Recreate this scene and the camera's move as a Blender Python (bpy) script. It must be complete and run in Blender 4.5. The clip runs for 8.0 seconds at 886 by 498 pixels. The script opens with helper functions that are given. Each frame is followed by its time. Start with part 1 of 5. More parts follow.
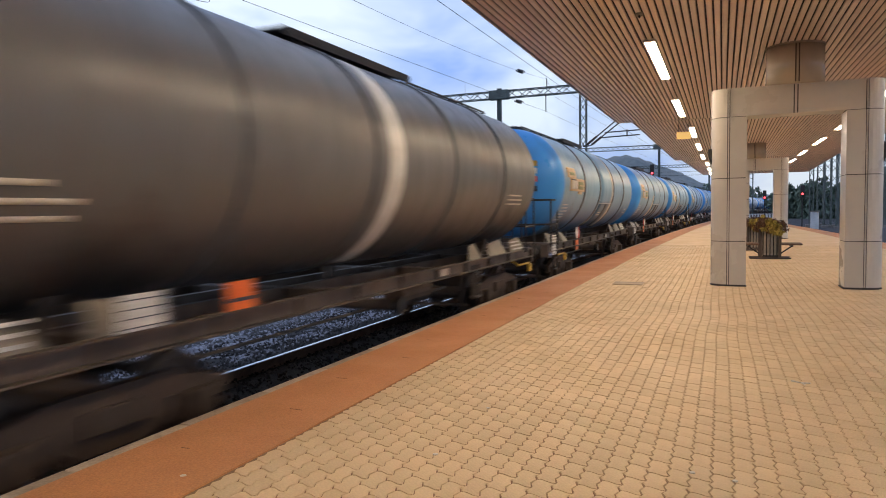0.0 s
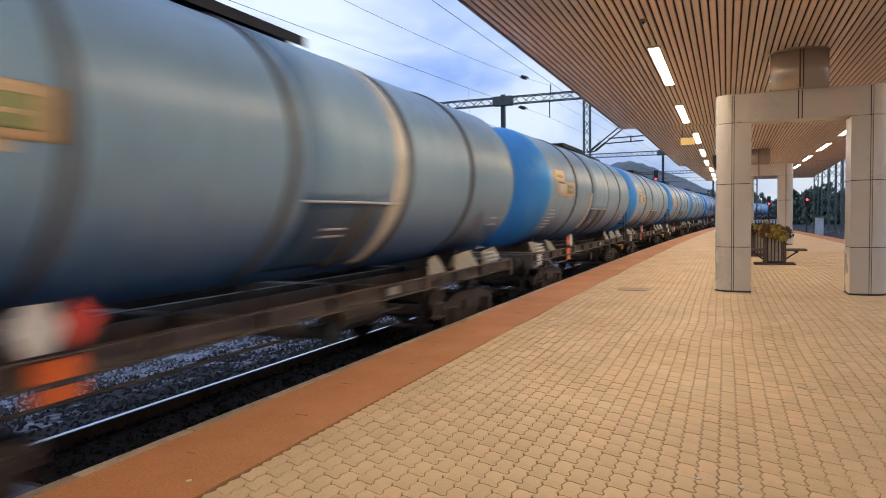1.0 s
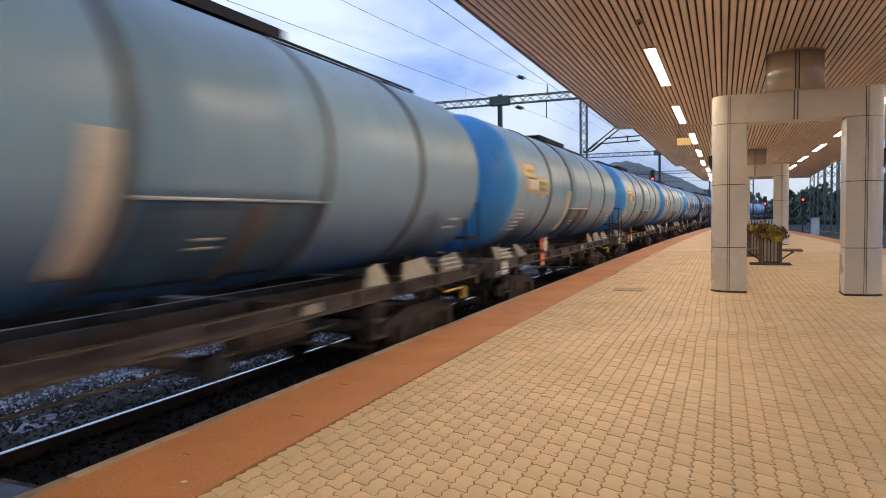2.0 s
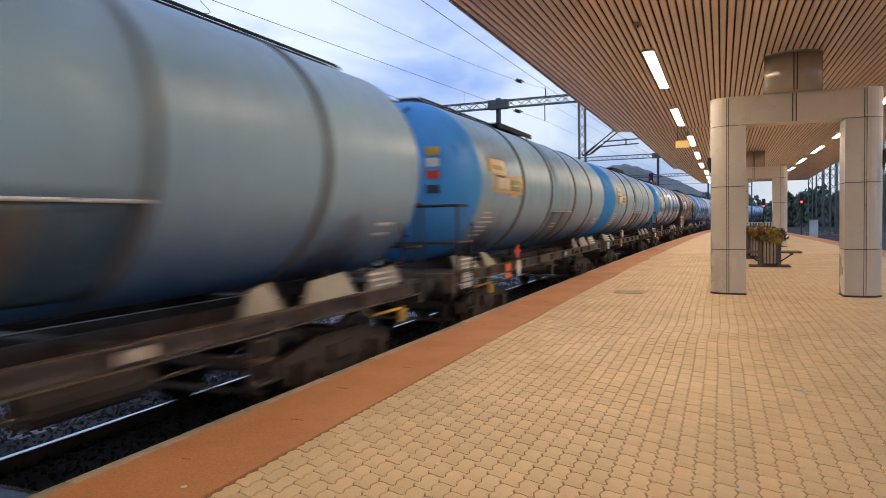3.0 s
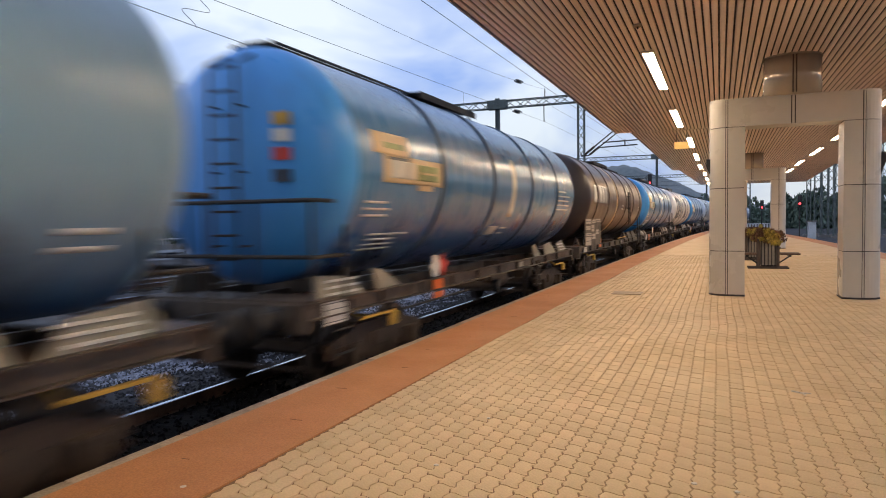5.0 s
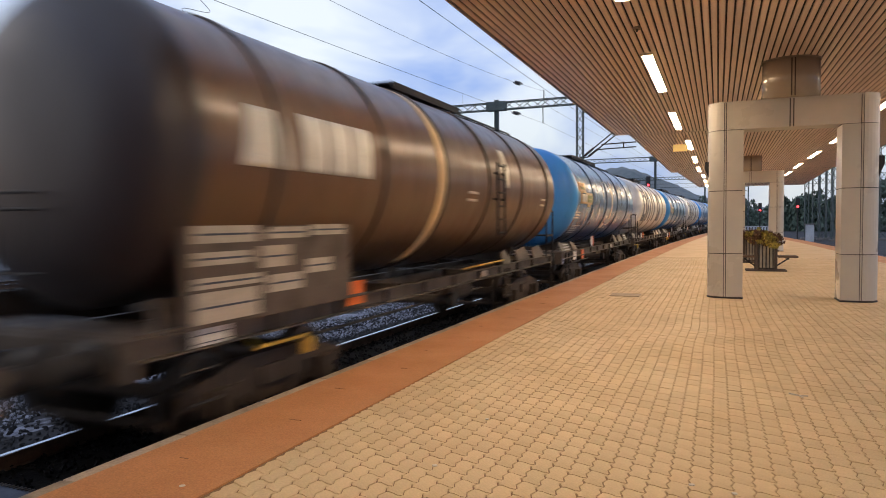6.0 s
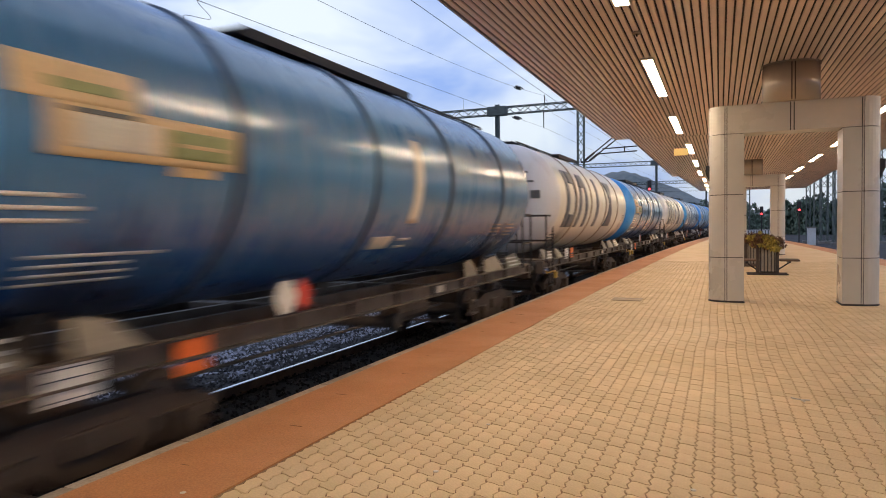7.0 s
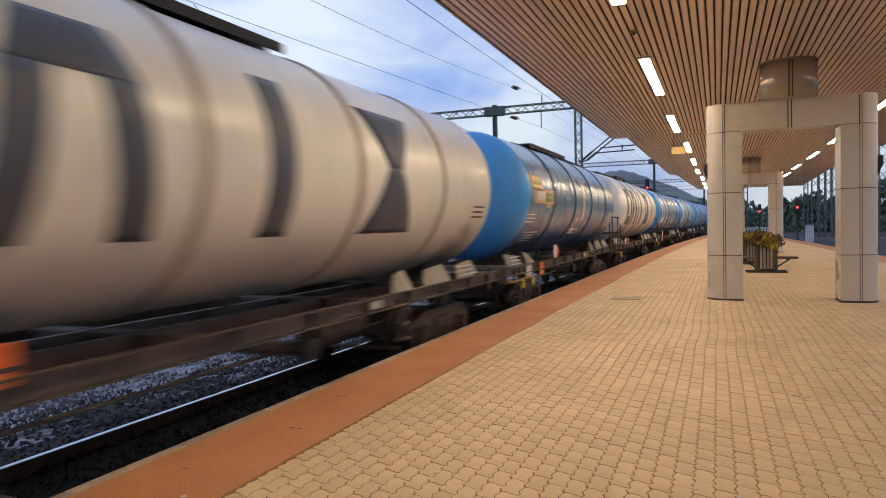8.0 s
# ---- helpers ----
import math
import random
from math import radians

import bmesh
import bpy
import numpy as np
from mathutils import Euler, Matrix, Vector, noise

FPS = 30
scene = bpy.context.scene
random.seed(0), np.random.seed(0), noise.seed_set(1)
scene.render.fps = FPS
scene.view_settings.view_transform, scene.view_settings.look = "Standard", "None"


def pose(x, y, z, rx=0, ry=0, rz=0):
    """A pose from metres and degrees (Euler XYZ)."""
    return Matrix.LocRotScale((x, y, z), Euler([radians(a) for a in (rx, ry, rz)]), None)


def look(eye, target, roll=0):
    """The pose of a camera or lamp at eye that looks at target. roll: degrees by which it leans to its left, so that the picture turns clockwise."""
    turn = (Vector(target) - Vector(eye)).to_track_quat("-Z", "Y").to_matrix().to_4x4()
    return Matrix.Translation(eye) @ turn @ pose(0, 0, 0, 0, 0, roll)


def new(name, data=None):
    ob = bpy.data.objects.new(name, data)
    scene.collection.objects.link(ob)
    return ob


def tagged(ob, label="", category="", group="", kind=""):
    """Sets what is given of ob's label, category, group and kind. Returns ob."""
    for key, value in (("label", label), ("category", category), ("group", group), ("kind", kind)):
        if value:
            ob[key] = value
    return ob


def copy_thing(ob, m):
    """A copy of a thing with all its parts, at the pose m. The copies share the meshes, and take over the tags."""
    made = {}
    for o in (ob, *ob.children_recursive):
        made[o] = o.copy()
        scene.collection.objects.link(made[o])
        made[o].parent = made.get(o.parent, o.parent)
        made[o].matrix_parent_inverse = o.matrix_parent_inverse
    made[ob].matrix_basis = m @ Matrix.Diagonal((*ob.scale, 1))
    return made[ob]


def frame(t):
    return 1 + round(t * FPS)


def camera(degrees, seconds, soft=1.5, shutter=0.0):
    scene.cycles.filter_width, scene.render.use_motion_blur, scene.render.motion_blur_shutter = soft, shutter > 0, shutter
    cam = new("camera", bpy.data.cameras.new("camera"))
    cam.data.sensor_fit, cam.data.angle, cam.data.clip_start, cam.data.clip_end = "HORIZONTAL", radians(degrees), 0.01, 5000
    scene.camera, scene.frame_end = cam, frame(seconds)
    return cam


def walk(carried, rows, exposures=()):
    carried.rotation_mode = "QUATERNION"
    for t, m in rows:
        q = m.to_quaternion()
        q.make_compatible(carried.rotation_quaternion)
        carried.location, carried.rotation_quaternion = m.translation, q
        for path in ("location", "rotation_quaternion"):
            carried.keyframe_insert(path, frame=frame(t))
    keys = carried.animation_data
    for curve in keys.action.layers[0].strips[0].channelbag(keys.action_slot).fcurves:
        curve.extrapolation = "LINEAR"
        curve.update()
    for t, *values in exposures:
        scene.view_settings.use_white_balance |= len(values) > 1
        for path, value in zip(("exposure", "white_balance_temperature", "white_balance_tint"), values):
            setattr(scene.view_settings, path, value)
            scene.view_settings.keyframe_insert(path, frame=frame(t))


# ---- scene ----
cam = camera(66.39, 8.0, soft=1.0, shutter=0.45)
walk(cam, [
    (0, look((-0.000, 0.000, 1.620), (-7.625, 18.456, 0.508), -0.886)),
    (0.5, look((-0.004, -0.001, 1.621), (-7.669, 18.443, 0.603), -1.068)),
    (1, look((-0.008, -0.013, 1.618), (-7.732, 18.411, 0.681), -0.885)),
    (1.5, look((0.008, -0.018, 1.633), (-7.657, 18.428, 0.657), -0.736)),
    (3, look((-0.009, -0.005, 1.619), (-7.623, 18.470, 0.783), -1.085)),
    (3.5, look((-0.006, -0.015, 1.624), (-7.679, 18.437, 0.829), -1.180)),
    (4, look((0.001, -0.018, 1.625), (-7.590, 18.467, 0.813), -0.828)),
    (4.5, look((-0.012, -0.006, 1.625), (-7.604, 18.477, 0.778), -0.924)),
    (6, look((-0.021, -0.029, 1.626), (-7.545, 18.485, 0.820), -0.536)),
    (6.5, look((-0.017, -0.025, 1.624), (-7.614, 18.459, 0.842), -0.672)),
    (7, look((-0.012, -0.028, 1.631), (-7.577, 18.474, 0.966), -0.762)),
    (7.5, look((-0.017, -0.023, 1.630), (-7.538, 18.499, 1.009), -1.062)),
    (8, look((-0.020, -0.022, 1.630), (-7.546, 18.497, 0.982), -1.277)),
], exposures=[(0.0, 0.05, 6330, 10), (1.5, -0.02, 6250, 10), (3.0, 0.0, 6450, 10), (5.0, 0.0, 6620, 10), (6.2, 0.0, 6800, 10), (7.0, 0.0, 6600, 10), (7.5, -0.03, 6530, 10), (8.0, -0.12, 6500, 10)])

# ---------------------------------------------------------------- sky and sun
world = bpy.data.worlds.new("dusk_sky")
scene.world = world
world.use_nodes = True
wn, wl = world.node_tree.nodes, world.node_tree.links
wn.clear()
sky = wn.new("ShaderNodeTexSky")
sky.sky_type = "NISHITA"
sky.sun_disc = False
sky.sun_elevation = radians(4)
sky.sun_rotation = radians(-100)
sky.air_density, sky.dust_density, sky.ozone_density = 1.0, 1.5, 3.0
wtc = wn.new("ShaderNodeTexCoord")
wmap = wn.new("ShaderNodeMapping")
wmap.inputs["Scale"].default_value = (1.0, 1.0, 2.3)
wmap.inputs["Location"].default_value = (0.35, 0.2, 0.1)
wl.new(wtc.outputs["Generated"], wmap.inputs["Vector"])
cloud = wn.new("ShaderNodeTexNoise")
cloud.inputs["Scale"].default_value = 3.4
cloud.inputs["Detail"].default_value = 4.5
cloud.inputs["Roughness"].default_value = 0.47
cloud.inputs["Distortion"].default_value = 0.4
wl.new(wmap.outputs["Vector"], cloud.inputs["Vector"])
cramp = wn.new("ShaderNodeValToRGB")
cramp.color_ramp.elements[0].position = 0.38
cramp.color_ramp.elements[0].color = (0.30, 0.44, 0.86, 1)
cramp.color_ramp.elements[1].position = 0.63
cramp.color_ramp.elements[1].color = (0.82, 0.90, 1.0, 1)
wl.new(cloud.outputs["Fac"], cramp.inputs["Fac"])
bg_sky, bg_cloud = wn.new("ShaderNodeBackground"), wn.new("ShaderNodeBackground")
bg_sky.inputs["Strength"].default_value = 0.06
CLOUD = 1.01
wl.new(sky.outputs["Color"], bg_sky.inputs["Color"])
wl.new(cramp.outputs["Color"], bg_cloud.inputs["Color"])
# dusk haze: the sky dims towards the horizon all round
wsep = wn.new("ShaderNodeSeparateXYZ")
wl.new(wtc.outputs["Generated"], wsep.inputs[0])
haze = wn.new("ShaderNodeMapRange")
haze.inputs["From Min"].default_value = 0.0
haze.inputs["From Max"].default_value = 0.22
haze.inputs["To Min"].default_value = CLOUD * 0.80
haze.inputs["To Max"].default_value = CLOUD
wl.new(wsep.outputs["Z"], haze.inputs["Value"])
wl.new(haze.outputs[0], bg_cloud.inputs["Strength"])
wadd = wn.new("ShaderNodeAddShader")
wout = wn.new("ShaderNodeOutputWorld")
wl.new(bg_sky.outputs[0], wadd.inputs[0])
wl.new(bg_cloud.outputs[0], wadd.inputs[1])
wl.new(wadd.outputs[0], wout.inputs["Surface"])

sun = new("sun", bpy.data.lights.new("sun", "SUN"))
sun.data.energy = 0.25
sun.data.angle = radians(25)
sun.data.color = (1.0, 0.86, 0.74)
sun.matrix_world = look((-60, -10, 22), (0, 0, 0))

LAMP_GLOW = 60.0
FAR_ROW_GLOW = 24.0   # the row away from the train, set dimmer to darken that side
RAIL = -0.55          # rail top, the platform's paving is 0
GROUND = -0.78
BEND = 2800.0         # the line bends gently to the right


def bend(y):
    return y * y / BEND if y > 0 else 0.0


def x_edge(y):
    return -3.90 + bend(y)


def x_far_edge(y):
    return 6.55 - (0.00055 * (y - 22) ** 2 if y > 22 else 0.0)


def x_track(y):
    return -5.57 + bend(y)


# ---------------------------------------------------------------- materials
def socket_mix(nt, a, b, fac, mode="MIX"):
    n = nt.nodes.new("ShaderNodeMix")
    n.data_type, n.blend_type = "RGBA", mode
    for sock, v in ((n.inputs["Factor"], fac), (n.inputs["A"], a), (n.inputs["B"], b)):
        if isinstance(v, (int, float, tuple)):
            sock.default_value = v
        else:
            nt.links.new(v, sock)
    return n.outputs["Result"]


def tex_noise(nt, vec, scale, detail=4.0, rough=0.55, stretch=None):
    n = nt.nodes.new("ShaderNodeTexNoise")
    n.inputs["Scale"].default_value = scale
    n.inputs["Detail"].default_value = detail
    n.inputs["Roughness"].default_value = rough
    if stretch:
        m = nt.nodes.new("ShaderNodeMapping")
        m.inputs["Scale"].default_value = stretch
        nt.links.new(vec, m.inputs["Vector"])
        vec = m.outputs["Vector"]
    nt.links.new(vec, n.inputs["Vector"])
    return n.outputs["Fac"]


def ramp(nt, fac, lo, hi, a=(0, 0, 0, 1), b=(1, 1, 1, 1)):
    n = nt.nodes.new("ShaderNodeValToRGB")
    n.color_ramp.elements[0].position, n.color_ramp.elements[0].color = lo, a
    n.color_ramp.elements[1].position, n.color_ramp.elements[1].color = hi, b
    nt.links.new(fac, n.inputs["Fac"])
    return n.outputs["Color"]


def rgba(c):
    return (c[0], c[1], c[2], 1.0)


def material(name, base, dark=None, rough=0.6, metal=0.0, coarse=1.5, fine=30.0, bump=0.15, stretch=None,
             amount=0.6, vary="", spread=0.25, glow=0.0, coat=0.0, grain=1.0, spec=0.5, stain=(0.42, 0.75)):
    """Base colour with stains (coarse) and grain (fine), a little relief, and optional change from piece to piece."""
    m = bpy.data.materials.new(name)
    m.use_nodes = True
    nt = m.node_tree
    bsdf = nt.nodes["Principled BSDF"]
    tc = nt.nodes.new("ShaderNodeTexCoord").outputs["Object"]
    dark = dark or tuple(v * 0.6 for v in base)
    c1 = tex_noise(nt, tc, coarse, 5.0, 0.6, stretch)
    c2 = tex_noise(nt, tc, fine, 3.0)
    col = socket_mix(nt, rgba(base), rgba(dark), ramp(nt, c1, stain[0], stain[1], (0, 0, 0, 1), (amount, amount, amount, 1)))
    col = socket_mix(nt, col, ramp(nt, c2, 0.25, 0.8, (1 - 0.28 * grain,) * 3 + (1,), (1 + 0.12 * grain,) * 3 + (1,)), 1.0, "MULTIPLY")
    if vary:
        if vary == "object":
            rnd = nt.nodes.new("ShaderNodeObjectInfo").outputs["Random"]
        else:
            rnd = nt.nodes.new("ShaderNodeNewGeometry").outputs["Random Per Island"]
        lo, hi = 1 - spread, 1 + spread * 0.6
        col = socket_mix(nt, col, ramp(nt, rnd, 0.0, 1.0, (lo, lo, lo * 0.98, 1), (hi, hi, hi, 1)), 1.0, "MULTIPLY")
    nt.links.new(col, bsdf.inputs["Base Color"])
    rr = ramp(nt, c1, 0.3, 0.8, (rough * 0.8,) * 3 + (1,), (min(1, rough * 1.2),) * 3 + (1,))
    nt.links.new(rr, bsdf.inputs["Roughness"])
    bsdf.inputs["Metallic"].default_value = metal
    bsdf.inputs["Coat Weight"].default_value = coat
    bsdf.inputs["Specular IOR Level"].default_value = spec
    if bump:
        b = nt.nodes.new("ShaderNodeBump")
        b.inputs["Strength"].default_value = bump
        b.inputs["Distance"].default_value = 0.01
        nt.links.new(c2, b.inputs["Height"])
        nt.links.new(b.outputs["Normal"], bsdf.inputs["Normal"])
    if glow:
        bsdf.inputs["Emission Color"].default_value = rgba(base)
        bsdf.inputs["Emission Strength"].default_value = glow
    return m


def tank_paint(name, lower_tone, faded, grime, upper_share=0.6, rough=0.38, coat=0.0):
    """Old enamel: darker low on the tank and paler towards the top, rain streaks and dust."""
    m = bpy.data.materials.new(name)
    m.use_nodes = True
    nt = m.node_tree
    bsdf = nt.nodes["Principled BSDF"]
    tc = nt.nodes.new("ShaderNodeTexCoord").outputs["Object"]
    sep = nt.nodes.new("ShaderNodeSeparateXYZ")
    nt.links.new(tc, sep.inputs[0])
    big = tex_noise(nt, tc, 0.7, 5.0, 0.6)
    streak = tex_noise(nt, tc, 3.0, 4.0, 0.6, (1.0, 2.2, 0.25))
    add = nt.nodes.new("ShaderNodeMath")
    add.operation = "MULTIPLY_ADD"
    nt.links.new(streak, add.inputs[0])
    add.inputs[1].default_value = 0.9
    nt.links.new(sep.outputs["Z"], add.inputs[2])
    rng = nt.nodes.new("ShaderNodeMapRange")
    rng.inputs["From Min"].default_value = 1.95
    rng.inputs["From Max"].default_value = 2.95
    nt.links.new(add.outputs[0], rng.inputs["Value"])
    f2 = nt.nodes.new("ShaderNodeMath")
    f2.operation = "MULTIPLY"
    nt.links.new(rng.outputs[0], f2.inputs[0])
    f2.inputs[1].default_value = upper_share
    col = socket_mix(nt, rgba(lower_tone), rgba(faded), f2.outputs[0])
    col = socket_mix(nt, col, rgba(grime), ramp(nt, streak, 0.5, 0.85, (0, 0, 0, 1), (0.45, 0.45, 0.45, 1)))
    col = socket_mix(nt, col, rgba(grime), ramp(nt, big, 0.5, 0.9, (0, 0, 0, 1), (0.5, 0.5, 0.5, 1)))
    bsdf.inputs["Coat Weight"].default_value = coat
    bsdf.inputs["Coat Roughness"].default_value = 0.19
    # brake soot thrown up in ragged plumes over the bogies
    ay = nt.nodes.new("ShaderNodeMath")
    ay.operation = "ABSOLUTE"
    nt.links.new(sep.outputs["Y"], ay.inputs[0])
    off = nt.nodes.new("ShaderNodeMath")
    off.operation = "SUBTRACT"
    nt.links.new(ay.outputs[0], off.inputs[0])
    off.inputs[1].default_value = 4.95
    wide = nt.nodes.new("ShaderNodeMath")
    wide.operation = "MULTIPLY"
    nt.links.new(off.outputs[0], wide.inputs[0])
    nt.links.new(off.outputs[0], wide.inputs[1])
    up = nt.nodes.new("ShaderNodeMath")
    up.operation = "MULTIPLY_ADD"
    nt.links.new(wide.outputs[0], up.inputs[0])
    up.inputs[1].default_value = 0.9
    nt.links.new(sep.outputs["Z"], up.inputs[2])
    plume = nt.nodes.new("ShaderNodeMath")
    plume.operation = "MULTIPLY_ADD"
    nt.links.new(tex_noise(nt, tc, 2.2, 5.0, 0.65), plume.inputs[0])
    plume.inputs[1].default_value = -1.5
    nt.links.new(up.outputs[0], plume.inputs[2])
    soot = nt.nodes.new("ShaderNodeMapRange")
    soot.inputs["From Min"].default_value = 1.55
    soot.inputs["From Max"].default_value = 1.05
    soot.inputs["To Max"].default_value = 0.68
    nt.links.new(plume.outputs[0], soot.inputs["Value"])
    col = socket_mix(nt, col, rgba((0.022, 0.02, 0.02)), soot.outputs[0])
    nt.links.new(col, bsdf.inputs["Base Color"])
    nt.links.new(ramp(nt, streak, 0.3, 0.8, (rough * 0.8,) * 3 + (1,), (rough * 1.5,) * 3 + (1,)), bsdf.inputs["Roughness"])
    b = nt.nodes.new("ShaderNodeBump")
    b.inputs["Strength"].default_value = 0.12
    b.inputs["Distance"].default_value = 0.02
    nt.links.new(big, b.inputs["Height"])
    nt.links.new(b.outputs["Normal"], bsdf.inputs["Normal"])
    return m


M = {}
M["paver"] = material("paver_concrete", (0.70, 0.505, 0.285), (0.58, 0.405, 0.22), 0.72, coarse=0.8, fine=60, bump=0.25, vary="island", spread=0.075, amount=0.8, grain=0.5)
M["paver_piece"] = material("paver_concrete_piece", (0.70, 0.505, 0.285), (0.58, 0.405, 0.22), 0.72, coarse=0.8, fine=60, bump=0.25, vary="object", spread=0.075, amount=0.8, grain=0.5)
M["joint"] = material("joint_sand", (0.27, 0.145, 0.065), (0.19, 0.095, 0.04), 0.95, coarse=3, fine=80, bump=0.4)
M["strip"] = material("terracotta_strip", (0.58, 0.248, 0.088), (0.47, 0.19, 0.066), 0.7, coarse=0.9, fine=70, bump=0.3, amount=0.7)
M["coping"] = material("worn_coping", (0.48, 0.38, 0.28), (0.2, 0.14, 0.1), 0.8, coarse=4, fine=40, bump=0.4, vary="object")
M["cover"] = material("dusty_steel_cover", (0.42, 0.30, 0.18), (0.25, 0.18, 0.11), 0.7, coarse=6, fine=50)
M["concrete"] = material("old_concrete", (0.22, 0.20, 0.18), (0.08, 0.07, 0.06), 0.9, coarse=1.2, fine=30, bump=0.4)
M["ballast"] = material("ballast_bed", (0.07, 0.068, 0.072), (0.03, 0.028, 0.028), 0.95, spec=0.1, coarse=1.5, fine=14, bump=1.0, amount=0.8)
M["stone"] = material("ballast_stone", (0.075, 0.073, 0.078), (0.04, 0.037, 0.037), 0.9, spec=0.15, coarse=0.8, fine=25, bump=0.4, vary="island", spread=0.3, amount=0.9)
M["stone_pale"] = material("pale_ballast_stone", (0.46, 0.47, 0.55), (0.26, 0.26, 0.30), 0.9, spec=0.15, coarse=0.9, fine=25, bump=0.4, vary="island", spread=0.45, amount=0.9)
# these stones and the sleepers are held near black to paint shade
M["stone_dark"] = material("shaded_ballast_stone", (0.014, 0.012, 0.012), (0.008, 0.007, 0.007), 0.9, spec=0.1, coarse=0.8, fine=25, bump=0.4, vary="island", spread=0.6, amount=0.9)
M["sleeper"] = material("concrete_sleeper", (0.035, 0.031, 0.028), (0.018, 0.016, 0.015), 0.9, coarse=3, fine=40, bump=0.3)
M["rail_side"] = material("rusty_rail", (0.10, 0.055, 0.035), (0.04, 0.025, 0.02), 0.8, metal=0.3, coarse=5, fine=60)
M["rail_top"] = material("polished_rail", (0.62, 0.66, 0.72), (0.5, 0.53, 0.58), 0.22, metal=1.0, coarse=5, fine=60, bump=0.05)
M["slat"] = material("ceiling_slat", (0.82, 0.635, 0.54), (0.74, 0.56, 0.47), 0.38, coarse=0.8, fine=25, bump=0.03, vary="island", spread=0.08, grain=0.3, stretch=(3, 0.2, 1))
M["void"] = material("ceiling_void", (0.028, 0.016, 0.011), None, 0.9, coarse=2, fine=20, bump=0)
M["fascia"] = material("canopy_fascia", (0.48, 0.44, 0.41), (0.34, 0.31, 0.29), 0.5, coarse=1, fine=25)
M["roofing"] = material("roof_felt", (0.06, 0.06, 0.065), None, 0.9)
M["panel"] = material("enamel_panel", (0.61, 0.55, 0.465), (0.53, 0.475, 0.395), 0.30, coarse=0.7, fine=6, bump=0.03, amount=0.35, grain=0.12, vary="object", spread=0.06)
M["stub"] = material("bronze_sheet", (0.46, 0.39, 0.31), (0.39, 0.33, 0.26), 0.16, metal=0.25, coarse=1.3, fine=8, bump=0.03, grain=0.15)
M["core"] = material("joint_core", (0.07, 0.05, 0.04), None, 0.8)
M["steel_dark"] = material("dark_steel", (0.030, 0.028, 0.028), (0.05, 0.035, 0.025), 0.65, metal=0.3, coarse=4, fine=50)
M["frame_grey"] = material("dusty_underframe", (0.115, 0.086, 0.066), (0.035, 0.027, 0.022), 0.65, metal=0.1, coarse=2.0, fine=35, bump=0.25, amount=0.9)
M["bogie"] = material("brake_dust_bogie", (0.075, 0.047, 0.031), (0.022, 0.017, 0.014), 0.8, metal=0.1, coarse=2.2, fine=35, bump=0.3)
M["wheel"] = material("wheel_steel", (0.10, 0.075, 0.06), (0.05, 0.04, 0.03), 0.6, metal=0.5, coarse=5, fine=40)
M["ring"] = material("tank_ring", (0.11, 0.115, 0.12), (0.06, 0.055, 0.05), 0.6, coarse=3, fine=30)
M["white"] = material("white_marking", (0.72, 0.71, 0.67), (0.5, 0.47, 0.42), 0.5, coarse=4, fine=40, bump=0.05)
M["cream"] = material("cream_band", (0.72, 0.67, 0.57), (0.45, 0.40, 0.33), 0.5, coarse=3, fine=40, bump=0.05)
M["notice"] = material("old_notice_paper", (0.52, 0.46, 0.38), (0.22, 0.17, 0.13), 0.6, coarse=5, fine=40, bump=0.05)
M["orange"] = material("hazard_orange", (0.85, 0.17, 0.025), (0.7, 0.13, 0.02), 0.5, coarse=4, fine=40, bump=0.05)
M["red"] = material("label_red", (0.62, 0.055, 0.035), None, 0.5, coarse=4, fine=40, bump=0.05)
M["yellow"] = material("safety_yellow", (0.62, 0.37, 0.055), (0.3, 0.18, 0.04), 0.55, coarse=5, fine=40)
M["sticker"] = material("yellow_sticker", (0.72, 0.50, 0.26), (0.64, 0.52, 0.37), 0.5, coarse=2.2, fine=30, bump=0.05)
M["green"] = material("sticker_green", (0.33, 0.36, 0.15), None, 0.5)
M["inkbar"] = material("dark_ink", (0.035, 0.045, 0.07), (0.06, 0.07, 0.1), 0.5, coarse=3, fine=40, bump=0.05)
M["letter"] = material("navy_lettering", (0.055, 0.07, 0.105), (0.09, 0.10, 0.13), 0.45, coarse=3, fine=40, bump=0.05)
M["pale_letter"] = material("pale_lettering", (0.60, 0.64, 0.68), None, 0.5)
M["under_paint"] = material("dark_blue_lower_panel", (0.05, 0.12, 0.20), (0.03, 0.065, 0.11), 0.45, coarse=1.5, fine=20, bump=0.05)
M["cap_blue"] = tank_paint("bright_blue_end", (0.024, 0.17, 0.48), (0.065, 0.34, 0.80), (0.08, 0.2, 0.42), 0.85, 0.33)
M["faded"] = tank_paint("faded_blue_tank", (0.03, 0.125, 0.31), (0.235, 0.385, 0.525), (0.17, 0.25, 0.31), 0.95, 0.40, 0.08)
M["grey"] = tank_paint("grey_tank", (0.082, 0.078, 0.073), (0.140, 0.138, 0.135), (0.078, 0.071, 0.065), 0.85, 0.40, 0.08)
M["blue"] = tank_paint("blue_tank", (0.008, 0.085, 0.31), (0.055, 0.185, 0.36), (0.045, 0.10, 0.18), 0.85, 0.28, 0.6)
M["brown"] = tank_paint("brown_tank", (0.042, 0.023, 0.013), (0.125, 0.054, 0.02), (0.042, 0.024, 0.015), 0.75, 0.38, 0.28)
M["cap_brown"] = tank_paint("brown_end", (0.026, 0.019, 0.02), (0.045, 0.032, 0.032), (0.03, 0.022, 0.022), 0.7)
